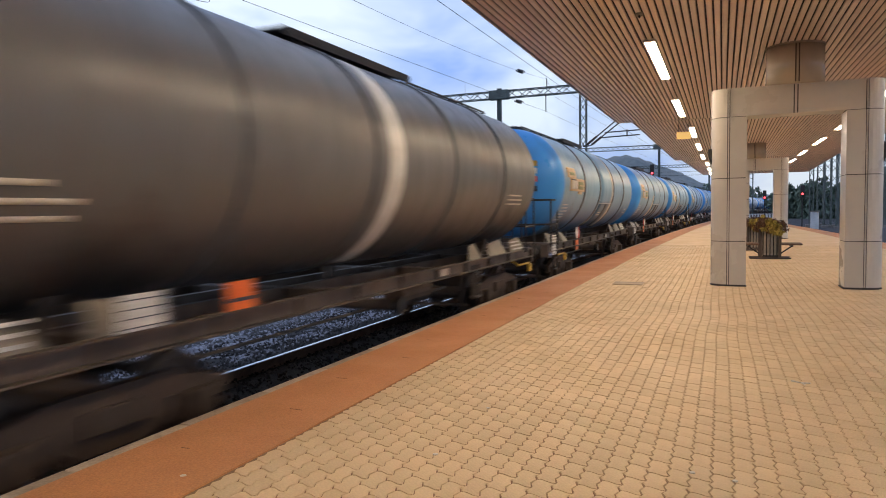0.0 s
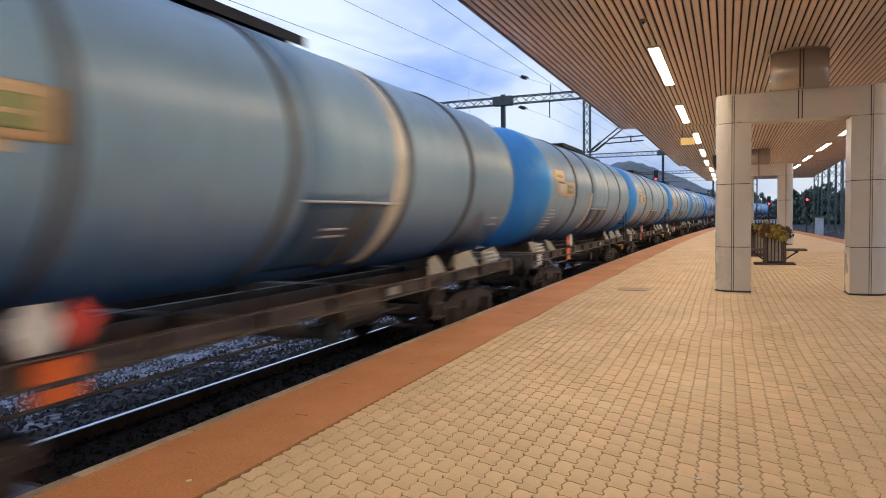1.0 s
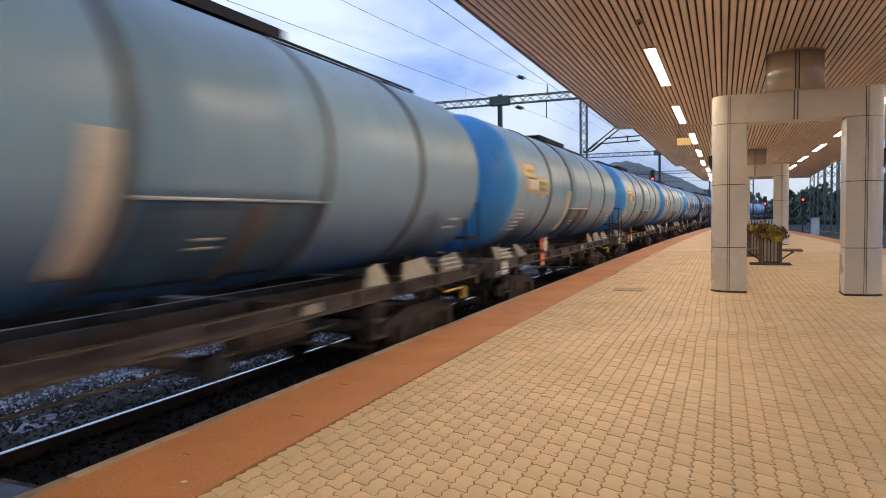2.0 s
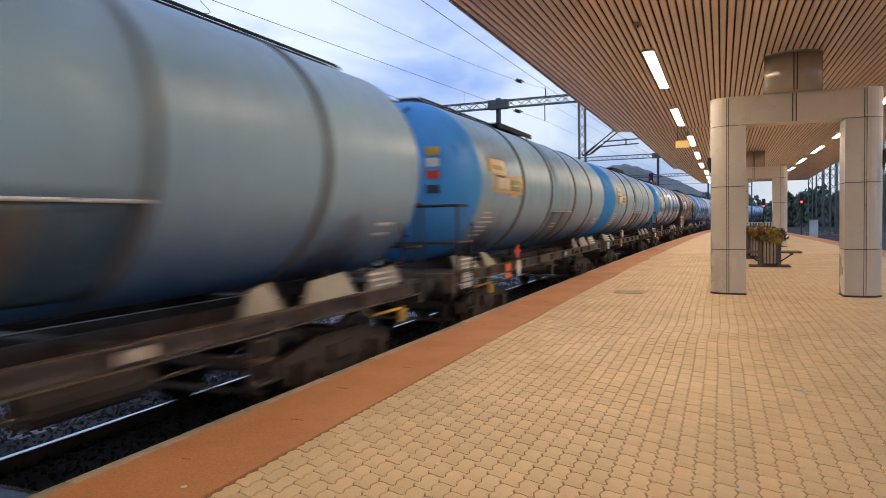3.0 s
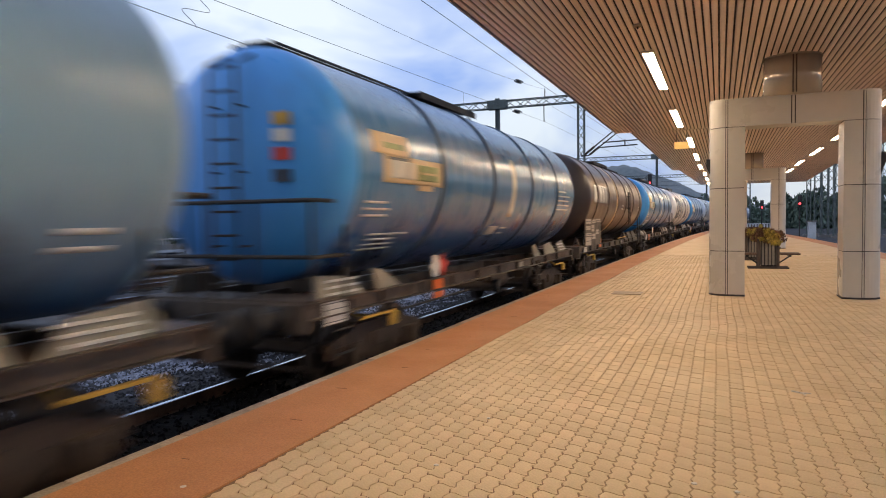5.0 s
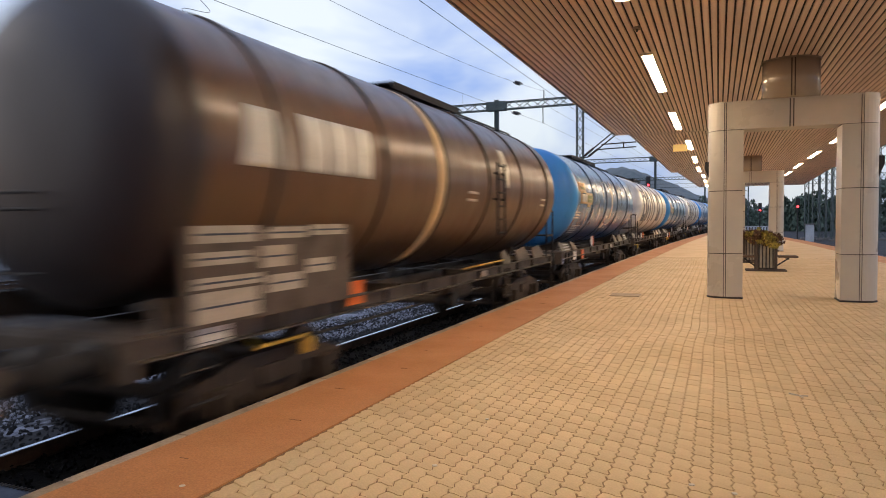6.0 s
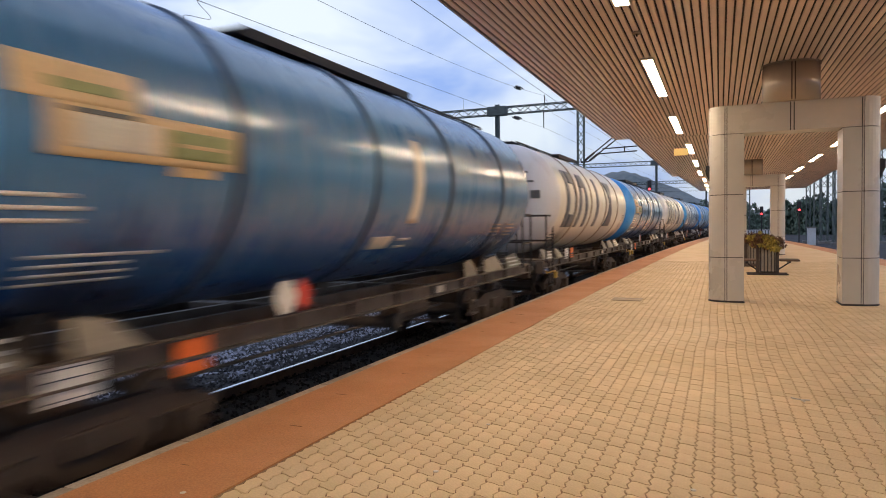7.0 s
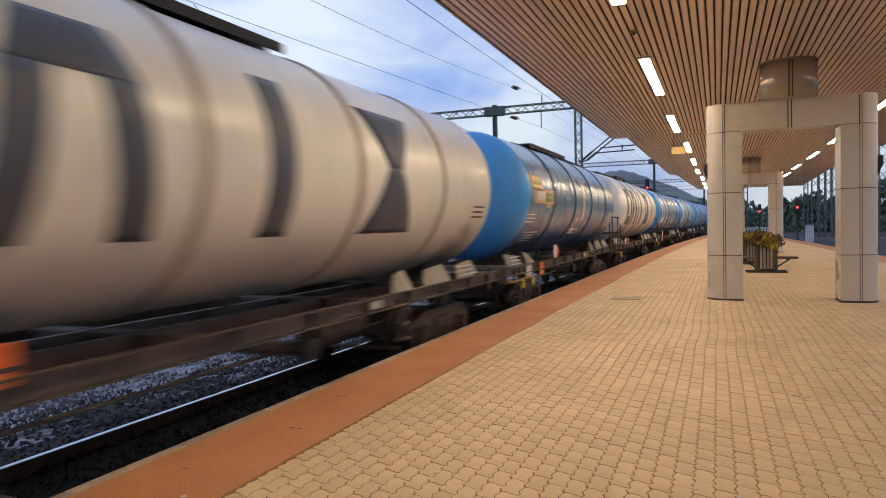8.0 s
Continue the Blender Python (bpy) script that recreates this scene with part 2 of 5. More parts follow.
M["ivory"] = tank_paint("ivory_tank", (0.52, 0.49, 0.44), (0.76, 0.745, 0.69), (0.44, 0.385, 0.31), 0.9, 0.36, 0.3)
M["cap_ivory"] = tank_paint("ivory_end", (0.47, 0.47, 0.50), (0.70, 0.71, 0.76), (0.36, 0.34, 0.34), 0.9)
M["lamp"] = material("fluorescent_diffuser", (1.0, 0.80, 0.56), (1.0, 0.80, 0.56), 0.4, bump=0, glow=LAMP_GLOW, amount=0.0)
M["lamp_far_row"] = material("far_row_diffuser", (1.0, 0.78, 0.53), (1.0, 0.78, 0.53), 0.4, bump=0, glow=FAR_ROW_GLOW, amount=0.0)
M["lampframe"] = material("lamp_tray", (0.7, 0.62, 0.5), None, 0.4)
M["red_glow"] = material("signal_red", (1.0, 0.06, 0.07), (1.0, 0.1, 0.06), 0.4, bump=0, glow=4.0, amount=0.0)
# slight glow added so the sign board reads bright
M["sign_yellow"] = material("yellow_sign", (0.92, 0.62, 0.22), (0.92, 0.62, 0.22), 0.5, bump=0.02, grain=0.2, glow=0.45)
M["wood"] = material("bench_wood", (0.15, 0.085, 0.05), (0.09, 0.05, 0.03), 0.6, coarse=4, fine=40, stretch=(1, 8, 1), vary="object")
M["post_wood"] = material("dark_stained_post", (0.10, 0.072, 0.052), (0.06, 0.043, 0.032), 0.65, coarse=4, fine=40, stretch=(1, 1, 0.2))
M["board_grey"] = material("weathered_board", (0.36, 0.32, 0.26), (0.22, 0.19, 0.15), 0.7, coarse=4, fine=40, stretch=(1, 1, 0.2), vary="object")
# green lightened and blued to paint in haze over the far woods
M["leaf"] = material("tree_leaves", (0.12, 0.17, 0.125), (0.08, 0.115, 0.09), 0.7, coarse=0.5, fine=5, bump=0, vary="island", spread=0.5)
M["leaf_light"] = material("shrub_leaves", (0.10, 0.13, 0.03), (0.06, 0.08, 0.02), 0.7, coarse=0.5, fine=5, bump=0, vary="island", spread=0.5)
M["plant"] = material("planter_leaves", (0.50, 0.38, 0.07), (0.26, 0.20, 0.04), 0.7, coarse=3, fine=20, bump=0, vary="island", spread=0.55)
M["plant_red"] = material("planter_russet", (0.20, 0.095, 0.04), (0.11, 0.06, 0.025), 0.7, coarse=3, fine=20, bump=0, vary="island", spread=0.5)
M["bark"] = material("bark", (0.06, 0.045, 0.035), None, 0.9, coarse=6, fine=30, bump=0.6)
M["mast"] = material("green_grey_mast", (0.10, 0.125, 0.12), (0.06, 0.06, 0.055), 0.6, metal=0.2, coarse=3, fine=30)
M["wire"] = material("copper_wire", (0.035, 0.04, 0.045), None, 0.6, metal=0.3, bump=0)
M["insulator"] = material("brown_insulator", (0.045, 0.03, 0.025), None, 0.3, bump=0)
# haze is put into the hill's base colour, pale and blue-grey
M["hill"] = material("hazed_wooded_hill", (0.15, 0.175, 0.18), (0.25, 0.235, 0.22), 0.95, coarse=0.03, fine=0.16, bump=0)
M["cabinet"] = material("white_cabinet", (0.62, 0.65, 0.68), None, 0.5)
M["light_gravel"] = material("light_gravel", (0.26, 0.28, 0.31), (0.15, 0.16, 0.17), 0.95, coarse=0.6, fine=12, bump=0.6)
M["bin_blue"] = material("blue_plastic", (0.02, 0.05, 0.55), None, 0.4, bump=0.02)
# black sheet colour painting the shade under the train and beside the platform
M["oily_bed"] = material("shaded_track_bed", (0.013, 0.011, 0.010), (0.008, 0.007, 0.007), 0.95, spec=0.05, coarse=2, fine=22, bump=1.0)
M["sack"] = material("blue_tarpaulin", (0.035, 0.05, 0.10), (0.02, 0.03, 0.06), 0.55, coarse=6, fine=50)
M["gum"] = material("pale_spot", (0.75, 0.68, 0.58), None, 0.6)
M["pale_patch"] = material("lime_dust", (0.055, 0.053, 0.056), (0.34, 0.35, 0.41), 0.95, spec=0.1, stain=(0.52, 0.60), coarse=1.5, fine=45, bump=0.8, amount=1.0, stretch=(1.0, 0.55, 1.0))


# ---------------------------------------------------------------- mesh tools
def link(name, bm, mat, parent=None, label="", smooth=False):
    me = bpy.data.meshes.new(name)
    if smooth:
        for f in bm.faces:
            f.smooth = True
    bm.to_mesh(me)
    bm.free()
    me.materials.append(mat)
    ob = new(name, me)
    if parent is not None:
        ob.parent = parent
    if label:
        tagged(ob, label)
    return ob


def part(name, bm, mat, parent, label="", smooth=False):
    return link(name, bm, mat, parent, label, smooth)


def again(name, source, parent, m=None):
    """Another part on the same mesh."""
    ob = new(name, source.data)
    ob.parent = parent
    if m is not None:
        ob.matrix_basis = m
    return ob


def box(bm, c, s, m=None, bevel=0.0):
    geo = bmesh.ops.create_cube(bm, size=1.0)
    vs = geo["verts"]
    bmesh.ops.scale(bm, vec=s, verts=vs)
    bmesh.ops.translate(bm, vec=c, verts=vs)
    if m is not None:
        bmesh.ops.transform(bm, matrix=m, verts=vs)
    if bevel:
        es = list({e for v in vs for e in v.link_edges})
        bmesh.ops.bevel(bm, geom=es, offset=bevel, segments=2, affect="EDGES", profile=0.6)


def boxed(c, s, bevel=0.0):
    bm = bmesh.new()
    box(bm, c, s, None, bevel)
    return bm


def rod(bm, a, b, r, n=8, r2=None):
    a, b = Vector(a), Vector(b)
    d = b - a
    q = d.to_track_quat("Z", "Y").to_matrix().to_4x4()
    bmesh.ops.create_cone(bm, cap_ends=True, segments=n, radius1=r, radius2=r if r2 is None else r2, depth=d.length,
                          matrix=Matrix.Translation((a + b) / 2) @ q)


def rods(pairs, r, n=8):
    bm = bmesh.new()
    for a, b in pairs:
        rod(bm, a, b, r, n)
    return bm


def prism(bm, outline, z0, z1):
    """An upright prism on a closed outline of (x, y)."""
    lo = [bm.verts.new((x, y, z0)) for x, y in outline]
    hi = [bm.verts.new((x, y, z1)) for x, y in outline]
    n = len(outline)
    for i in range(n):
        j = (i + 1) % n
        bm.faces.new((lo[i], lo[j], hi[j], hi[i]))
    bm.faces.new(hi)
    bm.faces.new(lo[::-1])
    bmesh.ops.recalc_face_normals(bm, faces=bm.faces[:])


def lathe(profile, n=56, cz=0.0):
    """Turn a profile of (y, radius) round the y axis at height cz."""
    bm = bmesh.new()
    rows = []
    for y, r in profile:
        if r < 1e-5:
            rows.append([bm.verts.new((0, y, cz))])
        else:
            rows.append([bm.verts.new((r * math.cos(2 * math.pi * i / n), y, cz + r * math.sin(2 * math.pi * i / n))) for i in range(n)])
    for a, b in zip(rows, rows[1:]):
        for i in range(n):
            j = (i + 1) % n
            if len(a) == 1 and len(b) > 1:
                bm.faces.new((a[0], b[i], b[j]))
            elif len(b) == 1 and len(a) > 1:
                bm.faces.new((a[j], a[i], b[0]))
            elif len(a) > 1:
                bm.faces.new((a[i], b[i], b[j], a[j]))
    bmesh.ops.recalc_face_normals(bm, faces=bm.faces[:])
    return bm


def sheet_along(name, lines, ys, mat, parent=None):
    """A surface through lines of (x(y), z), sampled at ys."""
    bm = bmesh.new()
    grid = [[bm.verts.new((fx(y), y, z)) for fx, z in lines] for y in ys]
    for a, b in zip(grid, grid[1:]):
        for i in range(len(lines) - 1):
            bm.faces.new((a[i], a[i + 1], b[i + 1], b[i]))
    bmesh.ops.recalc_face_normals(bm, faces=bm.faces[:])
    return link(name, bm, mat, parent)


def span(a, b, step):
    n = max(1, int(round((b - a) / step)))
    return [a + (b - a) * i / n for i in range(n + 1)]


# ---------------------------------------------------------------- ground, tracks, platform
def build_ground():
    bm = bmesh.new()
    xs = [-1500, -300, -80, -50, -34, 20, 60, 300, 1500]
    ys = [-1500, -200, -40, 0, 40, 100, 300, 1500, 3000]
    grid = [[bm.verts.new((x, y, GROUND)) for x in xs] for y in ys]
    for a, b in zip(grid, grid[1:]):
        for i in range(len(xs) - 1):
            bm.faces.new((a[i], a[i + 1], b[i + 1], b[i]))
    tagged(link("ground", bm, M["ballast"]), "dark grey gravel yard ground between the railway tracks", "ground", kind="structure")


def rail_mesh(xf, ys, side):
    """One rail: rusty web and foot, bright running surface."""
    bm = bmesh.new()
    prof = [(-0.075, -0.172), (-0.075, -0.160), (-0.010, -0.140), (-0.010, -0.045), (-0.036, -0.036), (-0.036, -0.004), (-0.026, 0.0),
            (0.026, 0.0), (0.036, -0.004), (0.036, -0.036), (0.010, -0.045), (0.010, -0.140), (0.075, -0.160), (0.075, -0.172)]
    grid = [[bm.verts.new((xf(y) + side + px, y, RAIL + pz)) for px, pz in prof] for y in ys]
    for a, b in zip(grid, grid[1:]):
        for i in range(len(prof) - 1):
            f = bm.faces.new((a[i], a[i + 1], b[i + 1], b[i]))
            f.material_index = 1 if 5 <= i <= 7 else 0
    bmesh.ops.recalc_face_normals(bm, faces=bm.faces[:])
    return bm


def build_track(xf, y0, y1, label, sleepers):
    root = tagged(new("railway_track"), label, "track", kind="structure")
    ys = span(y0, y1, 4.0)
    for side in (-0.753, 0.753):
        r = link("rail", rail_mesh(xf, ys, side), M["rail_side"], root, "polished steel rail with rusty sides")
        r.data.materials.append(M["rail_top"])
    first = None
    for y in span(sleepers[0], sleepers[1], 0.6):
        if first is None:
            bm = bmesh.new()
            box(bm, (0, 0, -0.255), (2.5, 0.26, 0.16), None, 0.02)
            for s in (-0.753, 0.753):
                for k in (-0.13, 0.13):
                    box(bm, (s + k, 0, -0.165), (0.09, 0.12, 0.03))
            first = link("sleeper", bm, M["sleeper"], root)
            ob = first
        else:
            ob = again("sleeper", first, root)
        ob.location = (xf(y), y, RAIL)
        ob.rotation_euler = (0, 0, -math.atan(y / BEND * 2) if (y > 0 and xf is x_track) else 0)


def build_ballast():
    """Loose stones by the near track, joined; a low shoulder under them."""
    rng = random.Random(5)
    base = [(1, 0, 0), (-1, 0, 0), (0, 1, 0), (0, -1, 0), (0, 0, 1), (0, 0, -1)]
    tris = [(0, 2, 4), (2, 1, 4), (1, 3, 4), (3, 0, 4), (2, 0, 5), (1, 2, 5), (3, 1, 5), (0, 3, 5)]
    for name, mat, n, xa, xb, label in (("ballast_stones", "stone", 9000, -8.6, -6.6, "loose dark grey crushed stone ballast between the tracks"),
                                        ("pale_ballast", "stone_pale", 9000, -9.9, -7.2, "pale crushed stone ballast between the tracks"),
                                        ("oily_ballast", "stone_dark", 7000, -6.36, -3.95, "crushed stone ballast beside the platform, darkened as painted shade")):
        verts, faces = [], []
        for _ in range(n):
            y = 1.0 + 26 * rng.random() ** 1.5
            x = rng.uniform(xa, xb) + bend(y)
            s = rng.uniform(0.018, 0.042)
            if mat == "stone_pale" and noise.noise((x * 0.9, y * 0.42, 7.0)) + 0.35 - abs(x - bend(y) + 8.6) * 0.42 < 0:
                continue
            z = (-0.705 if mat == "stone_dark" else GROUND) + rng.uniform(0.0, 0.02)
            k = len(verts)
            turn = Euler((rng.random() * 6, rng.random() * 6, rng.random() * 6)).to_matrix()
            for b in base:
                v = turn @ Vector((b[0] * s * rng.uniform(0.7, 1.3), b[1] * s * rng.uniform(0.7, 1.2), b[2] * s * rng.uniform(0.5, 0.9)))
                verts.append((x + v.x, y + v.y, z + v.z))
            faces += [(k + a, k + b, k + c) for a, b, c in tris]
        me = bpy.data.meshes.new(name)
        me.from_pydata(verts, [], faces)
        me.materials.append(M[mat])
        tagged(new(name, me), label, "ballast", kind="stuff")
    # pale patches between the tracks; a black sheet paints shade under the near one
    ys = span(-12, 60, 2.0)
    tagged(sheet_along("lime_dust", [(lambda y: -9.7 + bend(y), GROUND + 0.006), (lambda y: -7.4 + bend(y), GROUND + 0.006)], ys, M["pale_patch"]),
           "pale grey patches on ballast between tracks", "ballast", kind="stuff")
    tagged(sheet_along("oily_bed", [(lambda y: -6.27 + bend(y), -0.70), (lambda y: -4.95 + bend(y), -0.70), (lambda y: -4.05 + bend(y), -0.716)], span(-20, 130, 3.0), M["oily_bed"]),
           "ballast bed between and beside the rails, black as painted shade", "ballast", kind="stuff")


PAVER_W, PAVER_L = 0.1217, 0.2215
PAVER_X, PAVER_Y = -0.052, 0.016      # where the courses begin


def zig(y, ph):
    """The wavy long joint."""
    u = (y / PAVER_L * 2 + ph + 1e-6) % 1.0
    return 0.0108 * math.cos(2 * math.pi * u)


def drift(x, y):
    """The courses wander a little, most near the portal."""
    return 0.03 * math.exp(-((y - 10.3) / 1.5) ** 2) * math.sin((y - 10.3) * 1.1 + 0.8) + 0.012 * noise.noise((x * 0.5, y * 0.35, 3.0))


def paver_outline(i, y0):
    """Outline (counter-clockwise) of the paver in course i whose middle lies at y0."""
    x0, x1 = i * PAVER_W, (i + 1) * PAVER_W
    out = []
    z0 = zig(y0 - PAVER_L / 2, 0.0)
    for k in range(5):                                   # near joint, left to right
        u = k / 4
        out.append((x0 + z0 + (x1 - x0) * u, y0 - PAVER_L / 2 + 0.014 * math.cos(math.pi * u) + 0.005 * math.sin(2 * math.pi * u)))
    for k in range(1, 4):
        y = y0 - PAVER_L / 2 + PAVER_L * k / 4
        out.append((x1 + zig(y, 0.0), y))
    for k in range(5):
        u = 1 - k / 4
        out.append((x0 + z0 + (x1 - x0) * u, y0 + PAVER_L / 2 + 0.014 * math.cos(math.pi * u) + 0.005 * math.sin(2 * math.pi * u)))
    for k in range(3, 0, -1):
        y = y0 - PAVER_L / 2 + PAVER_L * k / 4
        out.append((x0 + zig(y, 0.0), y))
    cx, cy = (x0 + x1) / 2, y0
    top = [(cx + (x - cx) * 0.922, cy + (y - cy) * 0.952) for x, y in out]
    low = [(cx + (x - cx) * 0.965, cy + (y - cy) * 0.965) for x, y in out]
    return top, low


def paver_mesh(cells, rng):
    verts, faces = [], []
    for i, y0 in cells:
        top, low = paver_outline(i, y0)
        n, k = len(top), len(verts)
        dz, sx, sy = rng.uniform(-0.0016, 0.0016), rng.uniform(-0.008, 0.008), rng.uniform(-0.008, 0.008)
        cx = (i + 0.5) * PAVER_W
        wander = drift(cx, y0)
        verts += [(x + wander + PAVER_X, y + PAVER_Y, dz + (x - cx) * sx + (y - y0) * sy) for x, y in top]
        verts += [(x + wander + PAVER_X, y + PAVER_Y, -0.014) for x, y in low]
        faces.append(tuple(range(k, k + n)))
        faces += [(k + n + a, k + n + (a + 1) % n, k + (a + 1) % n, k + a) for a in range(n)]
    me = bpy.data.meshes.new("paver")
    me.from_pydata(verts, [], faces)
    return me


def build_platform():
    root = tagged(new("platform"), "railway platform paved with wavy beige concrete blocks", "platform", kind="structure")
    ys = span(-30, 130, 2.0)
    d = lambda f, k: (lambda y: f(y) + k)
    # the paved bed between the two edge strips, then the strips and walls
    sheet_along("paving_bed", [(d(x_edge, 1.00), -0.0075), (d(x_far_edge, -1.0), -0.0075)], ys, M["joint"], root)
    sheet_along("edge_strip", [(d(x_edge, 0.115), 0.004), (d(x_edge, 1.02), 0.004), (d(x_edge, 1.02), -0.03)], ys, M["strip"], root)
    sheet_along("edge_strip", [(d(x_far_edge, -0.115), 0.004), (d(x_far_edge, -1.02), 0.004), (d(x_far_edge, -1.02), -0.03)], ys, M["strip"], root)
    sheet_along("edge_wall", [(d(x_edge, 0.13), -0.02), (d(x_edge, 0.10), -0.12), (d(x_edge, 0.14), -0.2), (d(x_edge, 0.14), -0.9)], ys, M["concrete"], root)
    sheet_along("edge_wall", [(d(x_far_edge, -0.13), -0.02), (d(x_far_edge, -0.10), -0.12), (d(x_far_edge, -0.14), -0.9)], ys, M["concrete"], root)
    # coping stones along the near edge
    first = None
    for y in span(-6, 84, 1.0):
        if first is None:
            first = link("coping_stone", boxed((0.06, 0.5, -0.075), (0.118, 0.992, 0.15), 0.008), M["coping"], root)
            ob = first
        else:
            ob = again("coping_stone", first, root)
        ob.location = (x_edge(y), y, random.uniform(-0.002, 0.003))
        ob.rotation_euler = (0, 0, -math.atan(2 * max(y, 0) / BEND))
    # far paving, too small to tell block from block
    far = sheet_along("far_paving", [(d(x_edge, 1.02), 0.0), (d(x_far_edge, -1.02), 0.0)], span(31, 130, 3.0), M["paver"], root)
    far.location.z = -0.002
    back = sheet_along("far_paving", [(d(x_edge, 1.02), 0.0), (d(x_far_edge, -1.02), 0.0)], span(-30, -5.2, 3.0), M["paver"], root)
    back.location.z = -0.002
    return root


def build_pavers(root):
    rng = random.Random(11)
    cells = []
    for i in range(-26, 50):
        shift = (i % 2) * 0.5 * PAVER_L
        y = -24 * PAVER_L + shift
        while y < 31:
            xm = (i + 0.5) * PAVER_W + PAVER_X
            if x_edge(y) + 0.99 < xm < x_far_edge(y) - 0.99:
                cells.append((i, y))
            y += PAVER_L
    near = [c for c in cells if 3.3 < c[1] < 5.7 and -2.5 < c[0] * PAVER_W < 0.6][:300]
    taken = set(near)
    shared = {}
    for c in near:
        # five slightly different blocks serve them all; courses repeat every two
        key = (c[0] % 2, rng.randrange(4))
        about = ((c[0] + 0.5) * PAVER_W, c[1])
        if key not in shared:
            i0, y0 = c
            top, low = paver_outline(i0, y0)
            n = len(top)
            sx, sy = rng.uniform(-0.008, 0.008), rng.uniform(-0.008, 0.008)
            verts = [(x - about[0], y - about[1], (x - about[0]) * sx + (y - about[1]) * sy) for x, y in top]
            verts += [(x - about[0], y - about[1], -0.014) for x, y in low]
            faces = [tuple(range(n))] + [(n + a, n + (a + 1) % n, (a + 1) % n, a) for a in range(n)]
            me = bpy.data.meshes.new("paver")
            me.from_pydata(verts, [], faces)
            me.materials.append(M["paver_piece"])
            shared[key] = me
        ob = new("paver", shared[key])
        ob.parent = root
        ob.location = (about[0] + drift(*about) + PAVER_X, about[1] + PAVER_Y, rng.uniform(-0.0015, 0.0015))
    me = paver_mesh([c for c in cells if c not in taken], rng)
    me.name = "paving_blocks"
    me.materials.append(M["paver"])
    ob = new("paving_blocks", me)
    ob.parent = root
    tagged(ob, "field of wavy beige concrete paving blocks", kind="stuff")


# ---------------------------------------------------------------- canopy
CEIL = 4.77
MODULES = [(-18.5, 3.7, -3.60, 6.35, 0.0), (3.71, 25.965, -3.60, 6.35, 0.0), (25.975, 48.1, -3.06, 6.60, 0.006),
           (48.18, 71.5, -2.52, 6.55, 0.034)]


def build_ceiling():
    bm = bmesh.new()
    slats = []
    for y0, y1, xa, xb, lean in MODULES:
        n = int((xb - xa - 0.03) / 0.117)
        step = (xb - xa - 0.03) / n
        for i in range(n):
            x = xa + 0.015 + (i + 0.5) * step
            w = step - 0.027
            p = []
            for yy in (y0 + 0.004, y1 - 0.004):
                k = lean * (yy - y0)
                p.append([bm.verts.new((x + k + dx, yy, CEIL + dz)) for dx, dz in
                          ((-w / 2, 0.020), (-w / 2 + 0.006, 0.003), (-w / 2 + 0.014, 0.0), (w / 2 - 0.014, 0.0), (w / 2 - 0.006, 0.003), (w / 2, 0.020))])
            for j in range(5):
                bm.faces.new((p[0][j], p[1][j], p[1][j + 1], p[0][j + 1]))
    tagged(link("ceiling", bm, M["slat"]), "canopy soffit of narrow copper-brown metal slats with dark gaps", "ceiling", kind="structure")
    for y0, y1, xa, xb, lean in MODULES:
        bm = bmesh.new()
        k = lean * (y1 - y0)
        pts = [(xa, y0), (xb, y0), (xb + k, y1), (xa + k, y1)]
        prism(bm, pts, CEIL + 0.025, CEIL + 0.62)
        roof = tagged(link("canopy_roof", bm, M["void"]), "flat platform canopy roof above the slatted soffit", "canopy", kind="structure")
        bm = bmesh.new()
        for a, b in zip(pts, pts[1:] + pts[:1]):
            va, vb = Vector((*a, 0)), Vector((*b, 0))
            n = (vb - va).normalized().cross(Vector((0, 0, 1))) * 0.03
            q = [va, vb, vb + n, va + n]
            prism(bm, [(v.x, v.y) for v in q], CEIL - 0.008 if abs(a[1] - b[1]) > 1 else CEIL + 0.022, CEIL + 0.66)
        part("fascia", bm, M["fascia"], roof, "grey-brown metal edge fascia")
        bm = bmesh.new()
        prism(bm, pts, CEIL + 0.624, CEIL + 0.66)
        part("roof_covering", bm, M["roofing"], roof)


def build_lamps():
    for row, x in enumerate((-1.29, 4.22)):
        first = None
        y = 13.42 - (2 if row == 0 else 0) * 7.45
        while y < 68:
            k = 0.0
            for y0, y1, xa, xb, lean in MODULES:
                if y0 <= y < y1:
                    k = (xa + 3.60) * (0.25 if row == 0 else 0.2)
            if first is None:
                first = tagged(new("ceiling_light"), "long glowing warm fluorescent light in slatted ceiling", "ceiling light", "ceiling lights")
                part("diffuser", boxed((0, 2.0, -0.012), (0.19, 3.94, 0.03), 0.006), M["lamp_far_row" if row else "lamp"], first, "glowing warm white diffuser")
                bm = bmesh.new()
                for s in (-1, 1):
                    box(bm, (s * 0.108, 2.0, 0.006), (0.022, 4.02, 0.07))
                    box(bm, (0, 2.0 + s * 2.0, 0.006), (0.20, 0.03, 0.07))
                part("frame", bm, M["lampframe"], first)
                first.location = (x + k, y, CEIL - 0.012)
            else:
                copy_thing(first, pose(x + k, y, CEIL - 0.012))
            y += 7.45


def arc(cx, cy, r, a0, a1, n):
    return [(cx + r * math.cos(radians(a0 + (a1 - a0) * i / n)), cy + r * math.sin(radians(a0 + (a1 - a0) * i / n))) for i in range(n + 1)]


